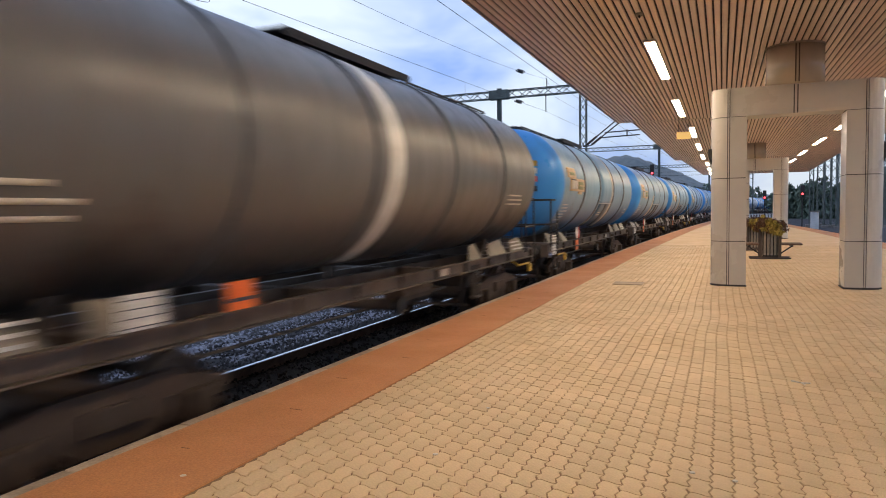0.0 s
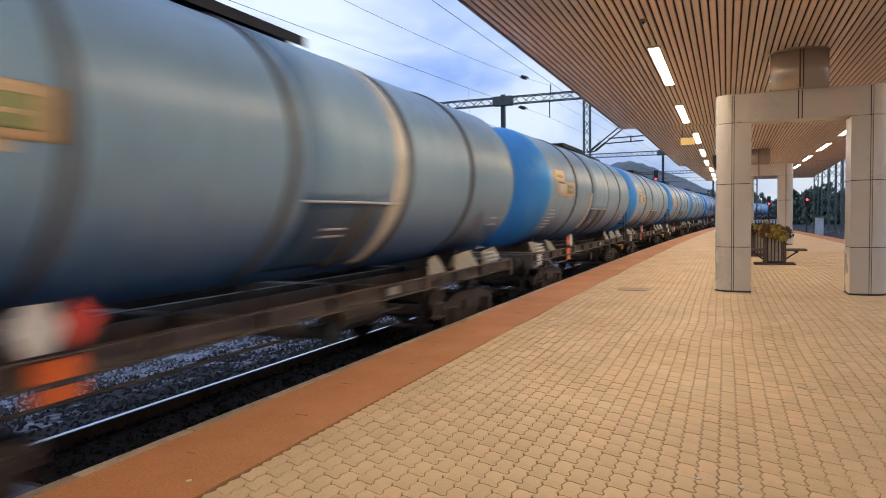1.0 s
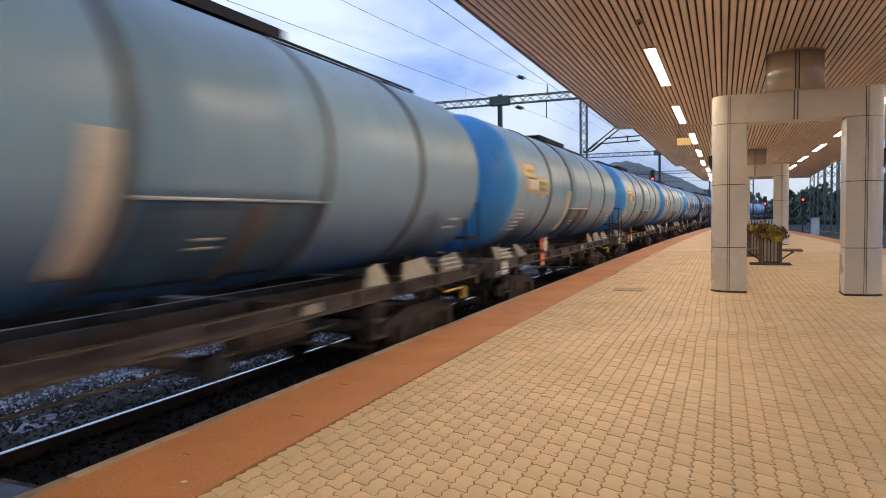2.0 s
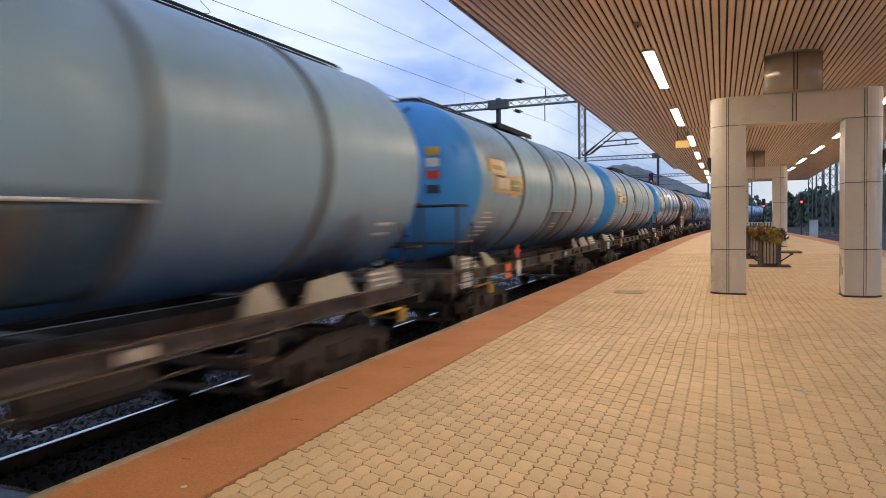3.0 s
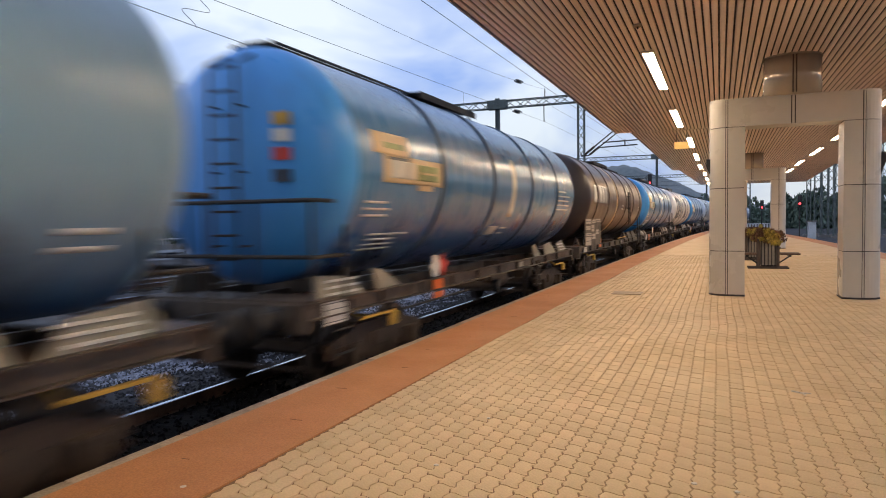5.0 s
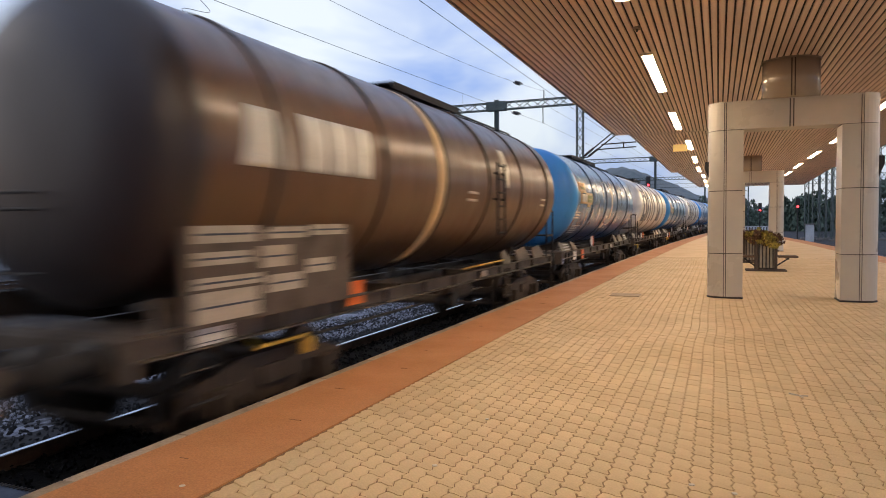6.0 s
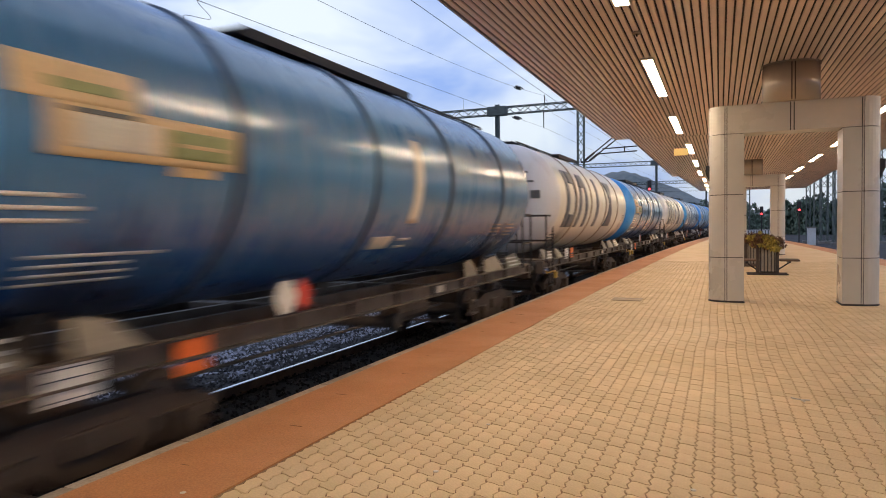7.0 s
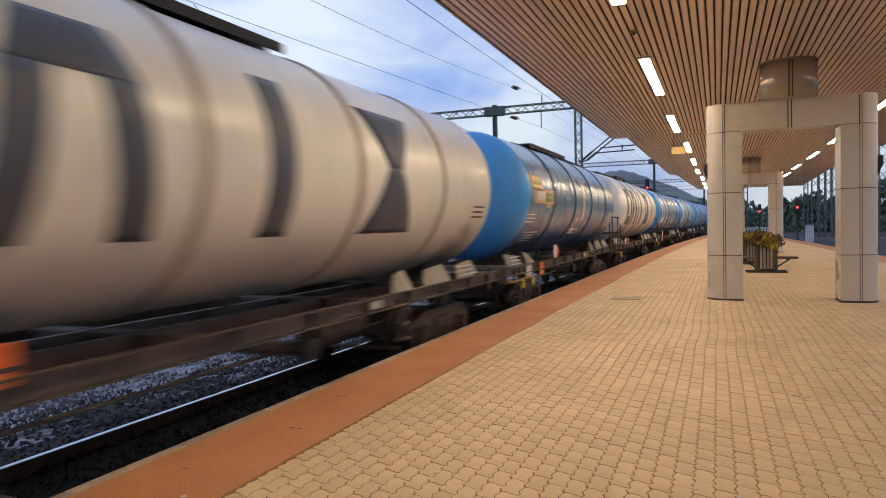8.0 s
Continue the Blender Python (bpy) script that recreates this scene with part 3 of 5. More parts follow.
def build_portal(cx, cy):
    """Two panelled legs with rounded outer sides, a cross beam and a round stub up to the ceiling."""
    root = tagged(new("canopy_portal"), "cream panelled portal frame with two round-sided columns carrying canopy", "column", "canopy portals")
    root.location = (cx, cy, 0)
    R, half, inner = 0.33, 1.535, 0.865
    tiers = [(0.035, 0.912), (0.927, 2.192), (2.207, 3.421)]
    for s in (-1, 1):
        xc = s * (half - R)
        bm = bmesh.new()
        if s < 0:
            outer = arc(xc, 0, R - 0.014, 90, 270, 14)
            rest = [(-inner - 0.014, -R + 0.014), (-inner - 0.014, R - 0.014)]
        else:
            outer = arc(xc, 0, R - 0.014, -90, 90, 14)
            rest = [(inner + 0.014, R - 0.014), (inner + 0.014, -R + 0.014)]
        prism(bm, outer + rest, 0.0, 3.43)
        part("column_core", bm, M["core"], root)
        # thin black slab paints in the shadow at the column's foot
        bm = bmesh.new()
        prism(bm, arc(xc, 0, R + 0.012, 90 if s < 0 else -90, 270 if s < 0 else 90, 14) + ([(-inner + 0.012, -R - 0.012), (-inner + 0.012, R + 0.012)] if s < 0 else [(inner - 0.012, R + 0.012), (inner - 0.012, -R - 0.012)]), 0.0, 0.018)
        part("base_shade", bm, M["steel_dark"], root, "black strip painting the shadow at the column's foot")
        g = 0.026
        for z0, z1 in tiers:
            # rounded outer panel
            a0, a1 = (90 + 4.5, 270 - 4.5) if s < 0 else (-90 + 4.5, 90 - 4.5)
            o = arc(xc, 0, R, a0, a1, 14) + arc(xc, 0, R - 0.03, a1, a0, 14)
            bm = bmesh.new()
            prism(bm, o, z0, z1)
            part("panel", bm, M["panel"], root, smooth=False)
            # flat inner panel, folded round front, inside and back
            xi, xo = s * inner, s * (half - R) - s * g
            o = [(xo, -R), (xi, -R), (xi, R), (xo, R), (xo, R - 0.03), (xi + s * 0.03, R - 0.03), (xi + s * 0.03, -R + 0.03), (xo, -R + 0.03)]
            bm = bmesh.new()
            prism(bm, o, z0, z1)
            part("panel", bm, M["panel"], root)
            # joint strip between them
            for f in (-1, 1):
                bm = boxed((xc, f * (R - 0.006), (z0 + z1) / 2), (0.026, 0.012, z1 - z0), 0.0)
                part("joint_strip", bm, M["panel"], root)
    # beam
    o = arc(-half + R, 0, R - 0.014, 90, 270, 14) + arc(half - R, 0, R - 0.014, -90, 90, 14)
    bm = bmesh.new()
    prism(bm, [(x, y * 0.86) for x, y in o], 3.445, 3.985)
    part("beam_core", bm, M["core"], root)
    for s in (-1, 1):
        xc = s * (half - R)
        a0, a1 = (90 + 4.5, 270 - 4.5) if s < 0 else (-90 + 4.5, 90 - 4.5)
        bm = bmesh.new()
        prism(bm, arc(xc, 0, R, a0, a1, 14) + arc(xc, 0, R - 0.03, a1, a0, 14), 3.435, 4.0)
        part("panel", bm, M["panel"], root)
        for f in (-1, 1):
            part("joint_strip", boxed((xc, f * (R - 0.006), 3.717), (0.026, 0.012, 0.56)), M["panel"], root)
            x0, x1 = s * 0.035, s * (half - R - 0.026)
            part("panel", boxed(((x0 + x1) / 2, f * (R - 0.035), 3.717), (abs(x1 - x0), 0.022, 0.565), 0.003), M["panel"], root)
    for f in (-1, 1):
        part("joint_strip", boxed((0, f * (R - 0.034), 3.717), (0.05, 0.016, 0.56)), M["panel"], root)
    part("beam_soffit", boxed((0, 0, 3.44), (2 * inner - 0.01, 2 * R - 0.05, 0.012)), M["panel"], root)
    part("beam_top", boxed((0, 0, 3.992), (2 * (half - R), 2 * R - 0.02, 0.012)), M["panel"], root)
    # round stub with a collar and a recessed upright joint
    bm = lathe([(0, 0), (0, 0.525), (0.78, 0.525), (0.78, 0)], 40)
    bmesh.ops.rotate(bm, matrix=Matrix.Rotation(radians(90), 3, "X"), verts=bm.verts)
    bmesh.ops.translate(bm, vec=(0, 0, 4.0), verts=bm.verts)
    part("stub", bm, M["stub"], root, "bronze-grey sheet metal stub", True).data.polygons.foreach_set("use_smooth", [True] * 120)
    bm = lathe([(0, 0), (0, 0.540), (0.045, 0.540), (0.045, 0)], 40)
    bmesh.ops.rotate(bm, matrix=Matrix.Rotation(radians(90), 3, "X"), verts=bm.verts)
    bmesh.ops.translate(bm, vec=(0, 0, 4.74), verts=bm.verts)
    part("collar", bm, M["stub"], root)
    for dx in (-0.03, 0.03):
        part("joint_line", boxed((dx, -0.524, 4.37), (0.022, 0.014, 0.72)), M["core"], root)
    for dx in (-0.032, 0.032):
        part("joint_line", boxed((dx, -R + 0.024, 3.717), (0.02, 0.01, 0.56)), M["core"], root)
    return root


def build_column(cx, cy):
    """A plain panelled column right up to the ceiling."""
    root = tagged(new("canopy_column"), "cream panelled round-cornered column under far canopy", "column", "far canopy columns")
    root.location = (cx, cy, 0)
    for z0, z1 in ((0.0, 0.915), (0.925, 2.195), (2.205, 3.475), (3.485, CEIL + 0.02)):
        part("panel", boxed((0, 0, (z0 + z1) / 2), (0.62, 0.62, z1 - z0), 0.06), M["panel"], root)
    part("core", boxed((0, 0, CEIL / 2), (0.56, 0.56, CEIL)), M["core"], root)
    return root


def build_speaker(x, y, z, turn):
    root = tagged(new("loudspeaker"), "black wedge loudspeaker fixed to panelled column", "loudspeaker", "column speakers")
    root.matrix_world = pose(x, y, z, 0, 0, turn)
    bm = bmesh.new()
    prism(bm, [(0, -0.13), (0.11, -0.10), (0.11, 0.10), (0, 0.13)], -0.22, 0.2)
    for v in bm.verts:
        if v.co.x > 0.1 and v.co.z < 0:
            v.co.z += 0.26
    bmesh.ops.bevel(bm, geom=bm.edges[:], offset=0.01, segments=1, affect="EDGES")
    part("body", bm, M["steel_dark"], root)
    part("bracket", rods([((-0.08, 0, 0.08), (0.03, 0, 0.08)), ((-0.08, 0, -0.08), (0.03, 0, -0.08))], 0.012), M["steel_dark"], root)


def build_planter(x, y):
    root = tagged(new("planter_bench"), "slatted wooden planter with russet shrub, yellow-green tuft and bench seats", "planter", "platform planters")
    root.location = (x, y, 0)
    for f in (-1, 1):
        part("base_bar", boxed((0, f * 0.27, 0.025), (1.16, 0.09, 0.05), 0.01), M["post_wood"], root)
    # tub of upright boards between dark posts
    part("liner", boxed((0, 0, 0.48), (0.40, 0.40, 0.80)), M["steel_dark"], root)
    first = None
    for side in range(4):
        for k in range(4):
            m = pose(0, 0, 0, 0, 0, 90 * side) @ pose((k - 1.5) * 0.098, -0.222, 0.50)
            if first is None:
                first = part("board", boxed((0, 0, 0), (0.07, 0.03, 0.78), 0.006), M["board_grey"], root)
                first.matrix_basis = m
            else:
                again("board", first, root, m)
    for s in (-1, 1):
        for f in (-1, 1):
            part("leg", boxed((s * 0.27, f * 0.25, 0.48), (0.085, 0.07, 0.86), 0.008), M["post_wood"], root)
    for s in (-1, 1):
        for k in range(5):
            part("seat_plank", boxed((s * 0.60, -0.30 + 0.15 * k, 0.455), (0.56, 0.105, 0.055), 0.016), M["wood"], root)
        part("seat_bearer", boxed((s * 0.6, 0, 0.40), (0.06, 0.66, 0.05)), M["steel_dark"], root)
        part("seat_strut", rods([((s * 0.31, 0, 0.16), (s * 0.62, 0, 0.385))], 0.022), M["steel_dark"], root)
    # plants: a russet mound with a yellow-green tuft spilling over the rim, in many small leaves
    rng = random.Random(int(y * 10))

    def leaves(nm, mat, clumps, per, size):
        verts, faces = [], []
        for cx, cy, cz, rr in clumps:
            for _ in range(per):
                d = Vector((rng.gauss(0, 1), rng.gauss(0, 1), rng.gauss(0, 1))).normalized() * rr * rng.uniform(0.55, 1.08)
                c = Vector((cx, cy, cz)) + Vector((d.x, d.y, d.z * 0.85))
                t = Euler((rng.random() * 6, rng.random() * 6, rng.random() * 6)).to_matrix()
                k, ln = len(verts), rng.uniform(0.6, 1.3) * size
                verts += [tuple(c + t @ Vector(p)) for p in ((-ln, 0, 0), (0, -ln * 0.4, 0.01), (ln, 0, 0), (0, ln * 0.4, 0.01))]
                faces.append((k, k + 1, k + 2, k + 3))
        me = bpy.data.meshes.new(nm)
        me.from_pydata(verts, [], faces)
        me.materials.append(mat)
        ob = new(nm, me)
        ob.parent = root

    mound = []
    for i in range(22):
        a, r = i * 2.4, 0.37 * math.sqrt((i + 0.5) / 22)
        mound.append((r * math.cos(a), r * math.sin(a), 1.10 - 0.36 * r + rng.uniform(-0.10, 0.10), rng.uniform(0.13, 0.20)))
    leaves("russet_shrub", M["plant_red"], mound, 120, 0.042)
    tuft = [(rng.uniform(-0.22, 0.30), -0.33 + rng.uniform(-0.1, 0.06), 0.92 + rng.uniform(-0.12, 0.2), rng.uniform(0.07, 0.13)) for _ in range(13)]
    tuft += [(rng.uniform(-0.3, 0.3), rng.uniform(-0.3, 0.3), 1.20 + rng.uniform(-0.06, 0.06), 0.06) for _ in range(2)]
    leaves("yellow_green_plant", M["plant"], tuft, 70, 0.05)
    return root


def build_small_platform_things():
    ob = tagged(link("inspection_cover", boxed((-1.87, 15.0, 0.004), (0.62, 0.55, 0.012), 0.003), M["cover"]), "grey steel inspection cover set in paving", "cover")
    bm = bmesh.new()
    box(bm, (0, 0, 0), (0.5, 0.06, 0.26), None, 0.005)
    for i, (x, y, r) in enumerate(((-3.09, 3.19, 0.02), (-0.16, 4.32, 0.018), (0.08, 4.27, 0.016), (-1.76, 4.07, 0.018), (-1.77, 5.2, 0.014))):
        sp = bmesh.new()
        rod(sp, (x, y, 0.0), (x, y, 0.006), r, 9)
        tagged(link("gum_spot", sp, M["gum"]), "pale flattened gum spot on platform paving", "gum spot", "gum spots")
    twig = bmesh.new()
    for (xa, ya), (xb, yb) in (((0.60, 6.93), (0.68, 6.87)), ((0.68, 6.87), (0.75, 6.88)), ((0.68, 6.87), (0.70, 6.80))):
        rod(twig, (xa, ya, 0.008), (xb, yb, 0.008), 0.008, 6, 0.005)
    tagged(link("dry_twig", twig, M["gum"]), "pale dry twig lying on platform paving", "twig")
    tarp = tagged(new("tarpaulin"), "folded dark blue tarpaulin lying on trackside ballast", "tarpaulin")
    tarp.matrix_world = pose(-5.62, 3.5, -0.705)
    part("fold", boxed((0, 0, 0.03), (0.62, 0.9, 0.06), 0.02), M["sack"], tarp)
    for k in range(12):
        part("hem_rib", boxed((-0.28 + k * 0.05, 0.43, 0.06), (0.022, 0.05, 0.02), 0.005), M["frame_grey"], tarp)
    for y in span(1.5, 14, 1.0):
        ln = 0.08 + 0.05 * math.sin(y * 7)
        link("strip_joint", boxed((x_edge(y) + 0.55 + 0.1 * math.sin(y * 3), y, 0.004), (ln, 0.006, 0.004)), M["joint"], platform)
    sign = tagged(new("hanging_sign"), "small yellow sign with added glow, hanging below slatted ceiling", "sign")
    sign.location = (-1.36, 27.0, CEIL - 0.46)
    part("board", bm, M["sign_yellow"], sign)
    part("hanger", rods([((-0.18, 0, 0.12), (-0.18, 0, 0.465)), ((0.18, 0, 0.12), (0.18, 0, 0.465))], 0.01), M["steel_dark"], sign)
    det = tagged(new("ceiling_detector"), "small bronze detector fixed to slatted ceiling", "detector")
    det.location = (-1.27, 11.55, CEIL)
    bm = bmesh.new()
    rod(bm, (0, 0, 0.01), (0, 0, -0.035), 0.07, 16)
    part("body", bm, M["stub"], det)
    part("tip", boxed((0, 0, -0.05), (0.03, 0.03, 0.05), 0.008), M["steel_dark"], det)


# ---------------------------------------------------------------- tank wagons
TANK_Z, TANK_R, TANK_L = 2.90, 1.515, 12.7
AXLES, WHEEL_R = (-5.35, -3.55, 3.55, 5.35), 0.46
SPEED = 17.72
SHARED = {}


def shared(name, key, make, mat, parent, m=None, label="", smooth=False):
    """A part whose mesh is built once."""
    if key not in SHARED:
        ob = part(name, make(), mat, parent, label, smooth)
        SHARED[key] = ob
    else:
        ob = again(name, SHARED[key], parent)
        if label:
            tagged(ob, label)
    if m is not None:
        ob.matrix_basis = m
    return ob


def skin_patch(y0, y1, a0, a1, lift=0.008, r=TANK_R, slant=0.0, cut=0.0, ny=4, na=10):
    """A thin piece lying on the tank's side: y along it, a the angle above the level of the axis (degrees)."""
    na = max(na, int(abs(a1 - a0) / 4) + 1)
    bm = bmesh.new()
    rows = []
    for k in (0.0, lift):
        grid = []
        for i in range(na + 1):
            u = i / na
            a = radians(a0 + (a1 - a0) * u)
            yy0, yy1 = y0 + slant * u + cut * u, y1 + slant * u - cut * u
            grid.append([bm.verts.new(((r + k) * math.cos(a), yy0 + (yy1 - yy0) * j / ny, TANK_Z + (r + k) * math.sin(a))) for j in range(ny + 1)])
        rows.append(grid)
    g = rows[1]
    for i in range(na):
        for j in range(ny):
            bm.faces.new((g[i][j], g[i][j + 1], g[i + 1][j + 1], g[i + 1][j]))
    b = rows[0]
    rim_hi = [g[0][j] for j in range(ny + 1)] + [g[i][ny] for i in range(1, na + 1)] + [g[na][j] for j in range(ny - 1, -1, -1)] + [g[i][0] for i in range(na - 1, 0, -1)]
    rim_lo = [b[0][j] for j in range(ny + 1)] + [b[i][ny] for i in range(1, na + 1)] + [b[na][j] for j in range(ny - 1, -1, -1)] + [b[i][0] for i in range(na - 1, 0, -1)]
    n = len(rim_hi)
    for i in range(n):
        bm.faces.new((rim_lo[i], rim_lo[(i + 1) % n], rim_hi[(i + 1) % n], rim_hi[i]))
    for v in [v for v in bm.verts if not v.link_faces]:
        bm.verts.remove(v)
    bmesh.ops.recalc_face_normals(bm, faces=bm.faces[:])
    for f in bm.faces:
        f.smooth = True
    return bm


def shell_profile(a, b):
    return [(a + (b - a) * k / 4, TANK_R) for k in range(5)]


def cap_profile(s, y):
    """Dished head with a short straight collar, from the shell's end at y."""
    pts = [(y + (0.07 if s < 0 else 0.0), TANK_R + 0.003), (y, TANK_R + 0.003)]
    for i in range(1, 10):
        a = radians(i * 10)
        pts.append((y + s * 0.42 * math.sin(a), TANK_R * math.cos(a) ** 0.55 if i < 9 else 0.0))
    return pts


def ring_profile(y):
    return [(y - 0.065, TANK_R + 0.001), (y - 0.055, TANK_R + 0.026), (y + 0.055, TANK_R + 0.026), (y + 0.065, TANK_R + 0.001)]


def wheelset_mesh():
    bm = bmesh.new()
    for s in (-0.753, 0.753):
        k = 1 if s > 0 else -1
        prof = [(0.068, 0), (0.068, 0.10), (0.02, 0.12), (0.02, 0.36), (0.066, 0.38), (0.066, 0.455), (-0.045, 0.462), (-0.05, 0.488), (-0.072, 0.485), (-0.072, 0.38),
                (-0.03, 0.36), (-0.03, 0.12), (-0.06, 0.10), (-0.06, 0)]
        t = lathe([(k * y, r) for y, r in prof], 32)
        bmesh.ops.rotate(t, matrix=Matrix.Rotation(radians(-90), 3, "Z"), verts=t.verts)
        bmesh.ops.translate(t, vec=(s, 0, 0), verts=t.verts)
        me = bpy.data.meshes.new("tmp")
        t.to_mesh(me)
        t.free()
        bm.from_mesh(me)
        bpy.data.meshes.remove(me)
        for i in range(4):
            box(bm, (s + k * 0.035, 0.22 * math.cos(i * 1.571), 0.22 * math.sin(i * 1.571)), (0.03, 0.05, 0.05))
    rod(bm, (-1.0, 0, 0), (1.0, 0, 0), 0.08, 14)
    return bm


def bogie_frame_mesh():
    bm = bmesh.new()
    for s in (-1, 1):
        x = s * 1.0
        side = [(-1.35, 0.62), (-1.35, 0.44), (-0.62, 0.46), (-0.40, 0.30), (0.40, 0.30), (0.62, 0.46), (1.35, 0.44), (1.35, 0.62), (0.6, 0.80), (-0.6, 0.80)]
        lo = [bm.verts.new((x - 0.05, y, z)) for y, z in side]
        hi = [bm.verts.new((x + 0.05, y, z)) for y, z in side]
        bm.faces.new(lo)
        bm.faces.new(hi[::-1])
        for i in range(len(side)):
            j = (i + 1) % len(side)
            bm.faces.new((lo[i], hi[i], hi[j], lo[j]))
        for y in (-0.9, 0.9):
            box(bm, (x + s * 0.10, y, 0.46), (0.16, 0.26, 0.26), None, 0.03)
            for k in (-0.22, 0.22):
                rod(bm, (x + s * 0.04, y + k, 0.34), (x + s * 0.04, y + k, 0.58), 0.065, 12)
        box(bm, (x + s * 0.06, 0, 0.56), (0.08, 0.5, 0.2), None, 0.02)
    box(bm, (0, 0, 0.66), (2.0, 0.42, 0.22), None, 0.02)
    for y in (-1.25, 1.25):
        box(bm, (0, y, 0.60), (1.9, 0.10, 0.12))
    bmesh.ops.recalc_face_normals(bm, faces=bm.faces[:])
    return bm


def brake_mesh():
    """One brake beam with its two shoes."""
    bm = bmesh.new()
    rod(bm, (-0.95, 0, 0.32), (0.95, 0, 0.32), 0.03, 8)
    for s in (-0.753, 0.753):
        box(bm, (s, 0, 0.45), (0.09, 0.08, 0.32), None, 0.015)
    return bm


def sill_mesh(s):
    """A rolled channel along the side with web stiffeners."""
    bm = bmesh.new()
    x = s * 1.18
    h = 7.0
    box(bm, (x, 0, 1.15), (0.018, 2 * h, 0.20))
    for z in (1.058, 1.242):
        box(bm, (x + s * 0.045, 0, z), (0.10, 2 * h, 0.018))
    for k in range(9):
        box(bm, (x + s * 0.03, -5.2 + k * 1.3, 1.15), (0.06, 0.014, 0.18))
    return bm


def saddle_plate_mesh(y0, y1, s):
    """Sloping plate between the side sill and the tank's flank, its upper edge cut back."""
    bm = bmesh.new()
    q = [(s * 1.19, y0, 1.24), (s * 1.19, y1, 1.24), (s * 1.04, y1 - 0.08, 1.54), (s * 1.07, y0 + 0.28, 1.48)]
    a = [bm.verts.new(p) for p in q]
    b = [bm.verts.new((p[0] - s * 0.03, p[1], p[2])) for p in q]
    bm.faces.new(a)
    bm.faces.new(b[::-1])
    for i in range(4):
        j = (i + 1) % 4
        bm.faces.new((a[i], b[i], b[j], a[j]))
    bmesh.ops.recalc_face_normals(bm, faces=bm.faces[:])
    return bm


def cradle_mesh(y):
    """Curved bearer under the tank."""
    bm = bmesh.new()
    poly = []
    for i in range(9):
        a = radians(-118 + i * 7)
        poly.append(((TANK_R + 0.012) * math.cos(a), TANK_Z + (TANK_R + 0.012) * math.sin(a)))
    poly += [(0.6, 1.15), (-0.6, 1.15)]
    lo = [bm.verts.new((x, y - 0.10, z)) for x, z in poly]
    hi = [bm.verts.new((x, y + 0.10, z)) for x, z in poly]
    bm.faces.new(lo)
    bm.faces.new(hi[::-1])
    for i in range(len(poly)):
        j = (i + 1) % len(poly)
        bm.faces.new((lo[i], hi[i], hi[j], lo[j]))
    bmesh.ops.recalc_face_normals(bm, faces=bm.faces[:])
    return bm


def mirrored(bm):
    for v in bm.verts:
        v.co.y = -v.co.y
    bmesh.ops.reverse_faces(bm, faces=bm.faces[:])
    return bm


def buffer_mesh():
    bm = lathe([(0.0, 0), (0.0, 0.11), (0.30, 0.11), (0.31, 0.085), (0.50, 0.085), (0.51, 0.22), (0.55, 0.225), (0.57, 0.12), (0.575, 0)], 24)
    box(bm, (0, 0.01, 0), (0.36, 0.03, 0.34))
    return bm


def coupling_mesh():
    bm = bmesh.new()
    box(bm, (0, 0.18, 0), (0.10, 0.36, 0.14), None, 0.02)
    for s in (-0.09, 0.09):
        rod(bm, (s, 0.3, 0.0), (s, 0.62, -0.12), 0.025, 8)
    rod(bm, (-0.13, 0.62, -0.12), (0.13, 0.62, -0.12), 0.03, 8)
    return bm


def hose_mesh():
    bm = bmesh.new()
    rod(bm, (0, 0.0, 0.0), (0, 0.25, -0.1), 0.02, 8)
    rod(bm, (0, 0.25, -0.1), (-0.08, 0.4, -0.35), 0.02, 8)
    return bm


def bracket_mesh():
    return rods([((0, 0, TANK_Z + TANK_R + 0.06), (0, 0, TANK_Z + TANK_R - 0.18))], 0.03, 6)


def dome_mesh():
    bm = bmesh.new()
    rod(bm, (0, 0, TANK_Z + TANK_R - 0.1), (0, 0, TANK_Z + TANK_R + 0.03), 0.32, 24)
    rod(bm, (0, 0, TANK_Z + TANK_R + 0.03), (0, 0, TANK_Z + TANK_R + 0.045), 0.36, 24)
    return bm


def toprail_mesh(y0, y1):
    bm = bmesh.new()
    z = TANK_Z + TANK_R
    for x in (-0.30, 0.30):
        rod(bm, (x, y0, z + 0.06), (x, y1, z + 0.06), 0.022, 6)
    n = int((y1 - y0) / 0.9)
    for i in range(n + 1):
        y = y0 + (y1 - y0) * i / n
        box(bm, (0, y, z + 0.03), (0.66, 0.05, 0.03))
    box(bm, (0, (y0 + y1) / 2, z + 0.075), (0.36, y1 - y0, 0.02))
    return bm


def ladder_mesh():
    """Ladder up the end with hoop handrails at the top."""
    bm = bmesh.new()
    y = -TANK_L / 2 - 0.56
    for x in (-0.20, 0.20):
        rod(bm, (x, y, 1.25), (x, y, 4.1), 0.022, 8)
        rod(bm, (x, y, 4.1), (x, y + 0.75, 4.46), 0.022, 8)
    for i in range(10):
        rod(bm, (-0.20, y, 1.45 + i * 0.29), (0.20, y, 1.45 + i * 0.29), 0.016, 6)
    for x in (-0.2, 0.2):
        for z in (1.9, 2.8, 3.6):
            rod(bm, (x, y, z), (x, y + 0.22, z), 0.015, 6)
    return bm


def guard_post_mesh():
    return rods([((0, 0, 1.2), (0, 0, 2.43))], 0.022)


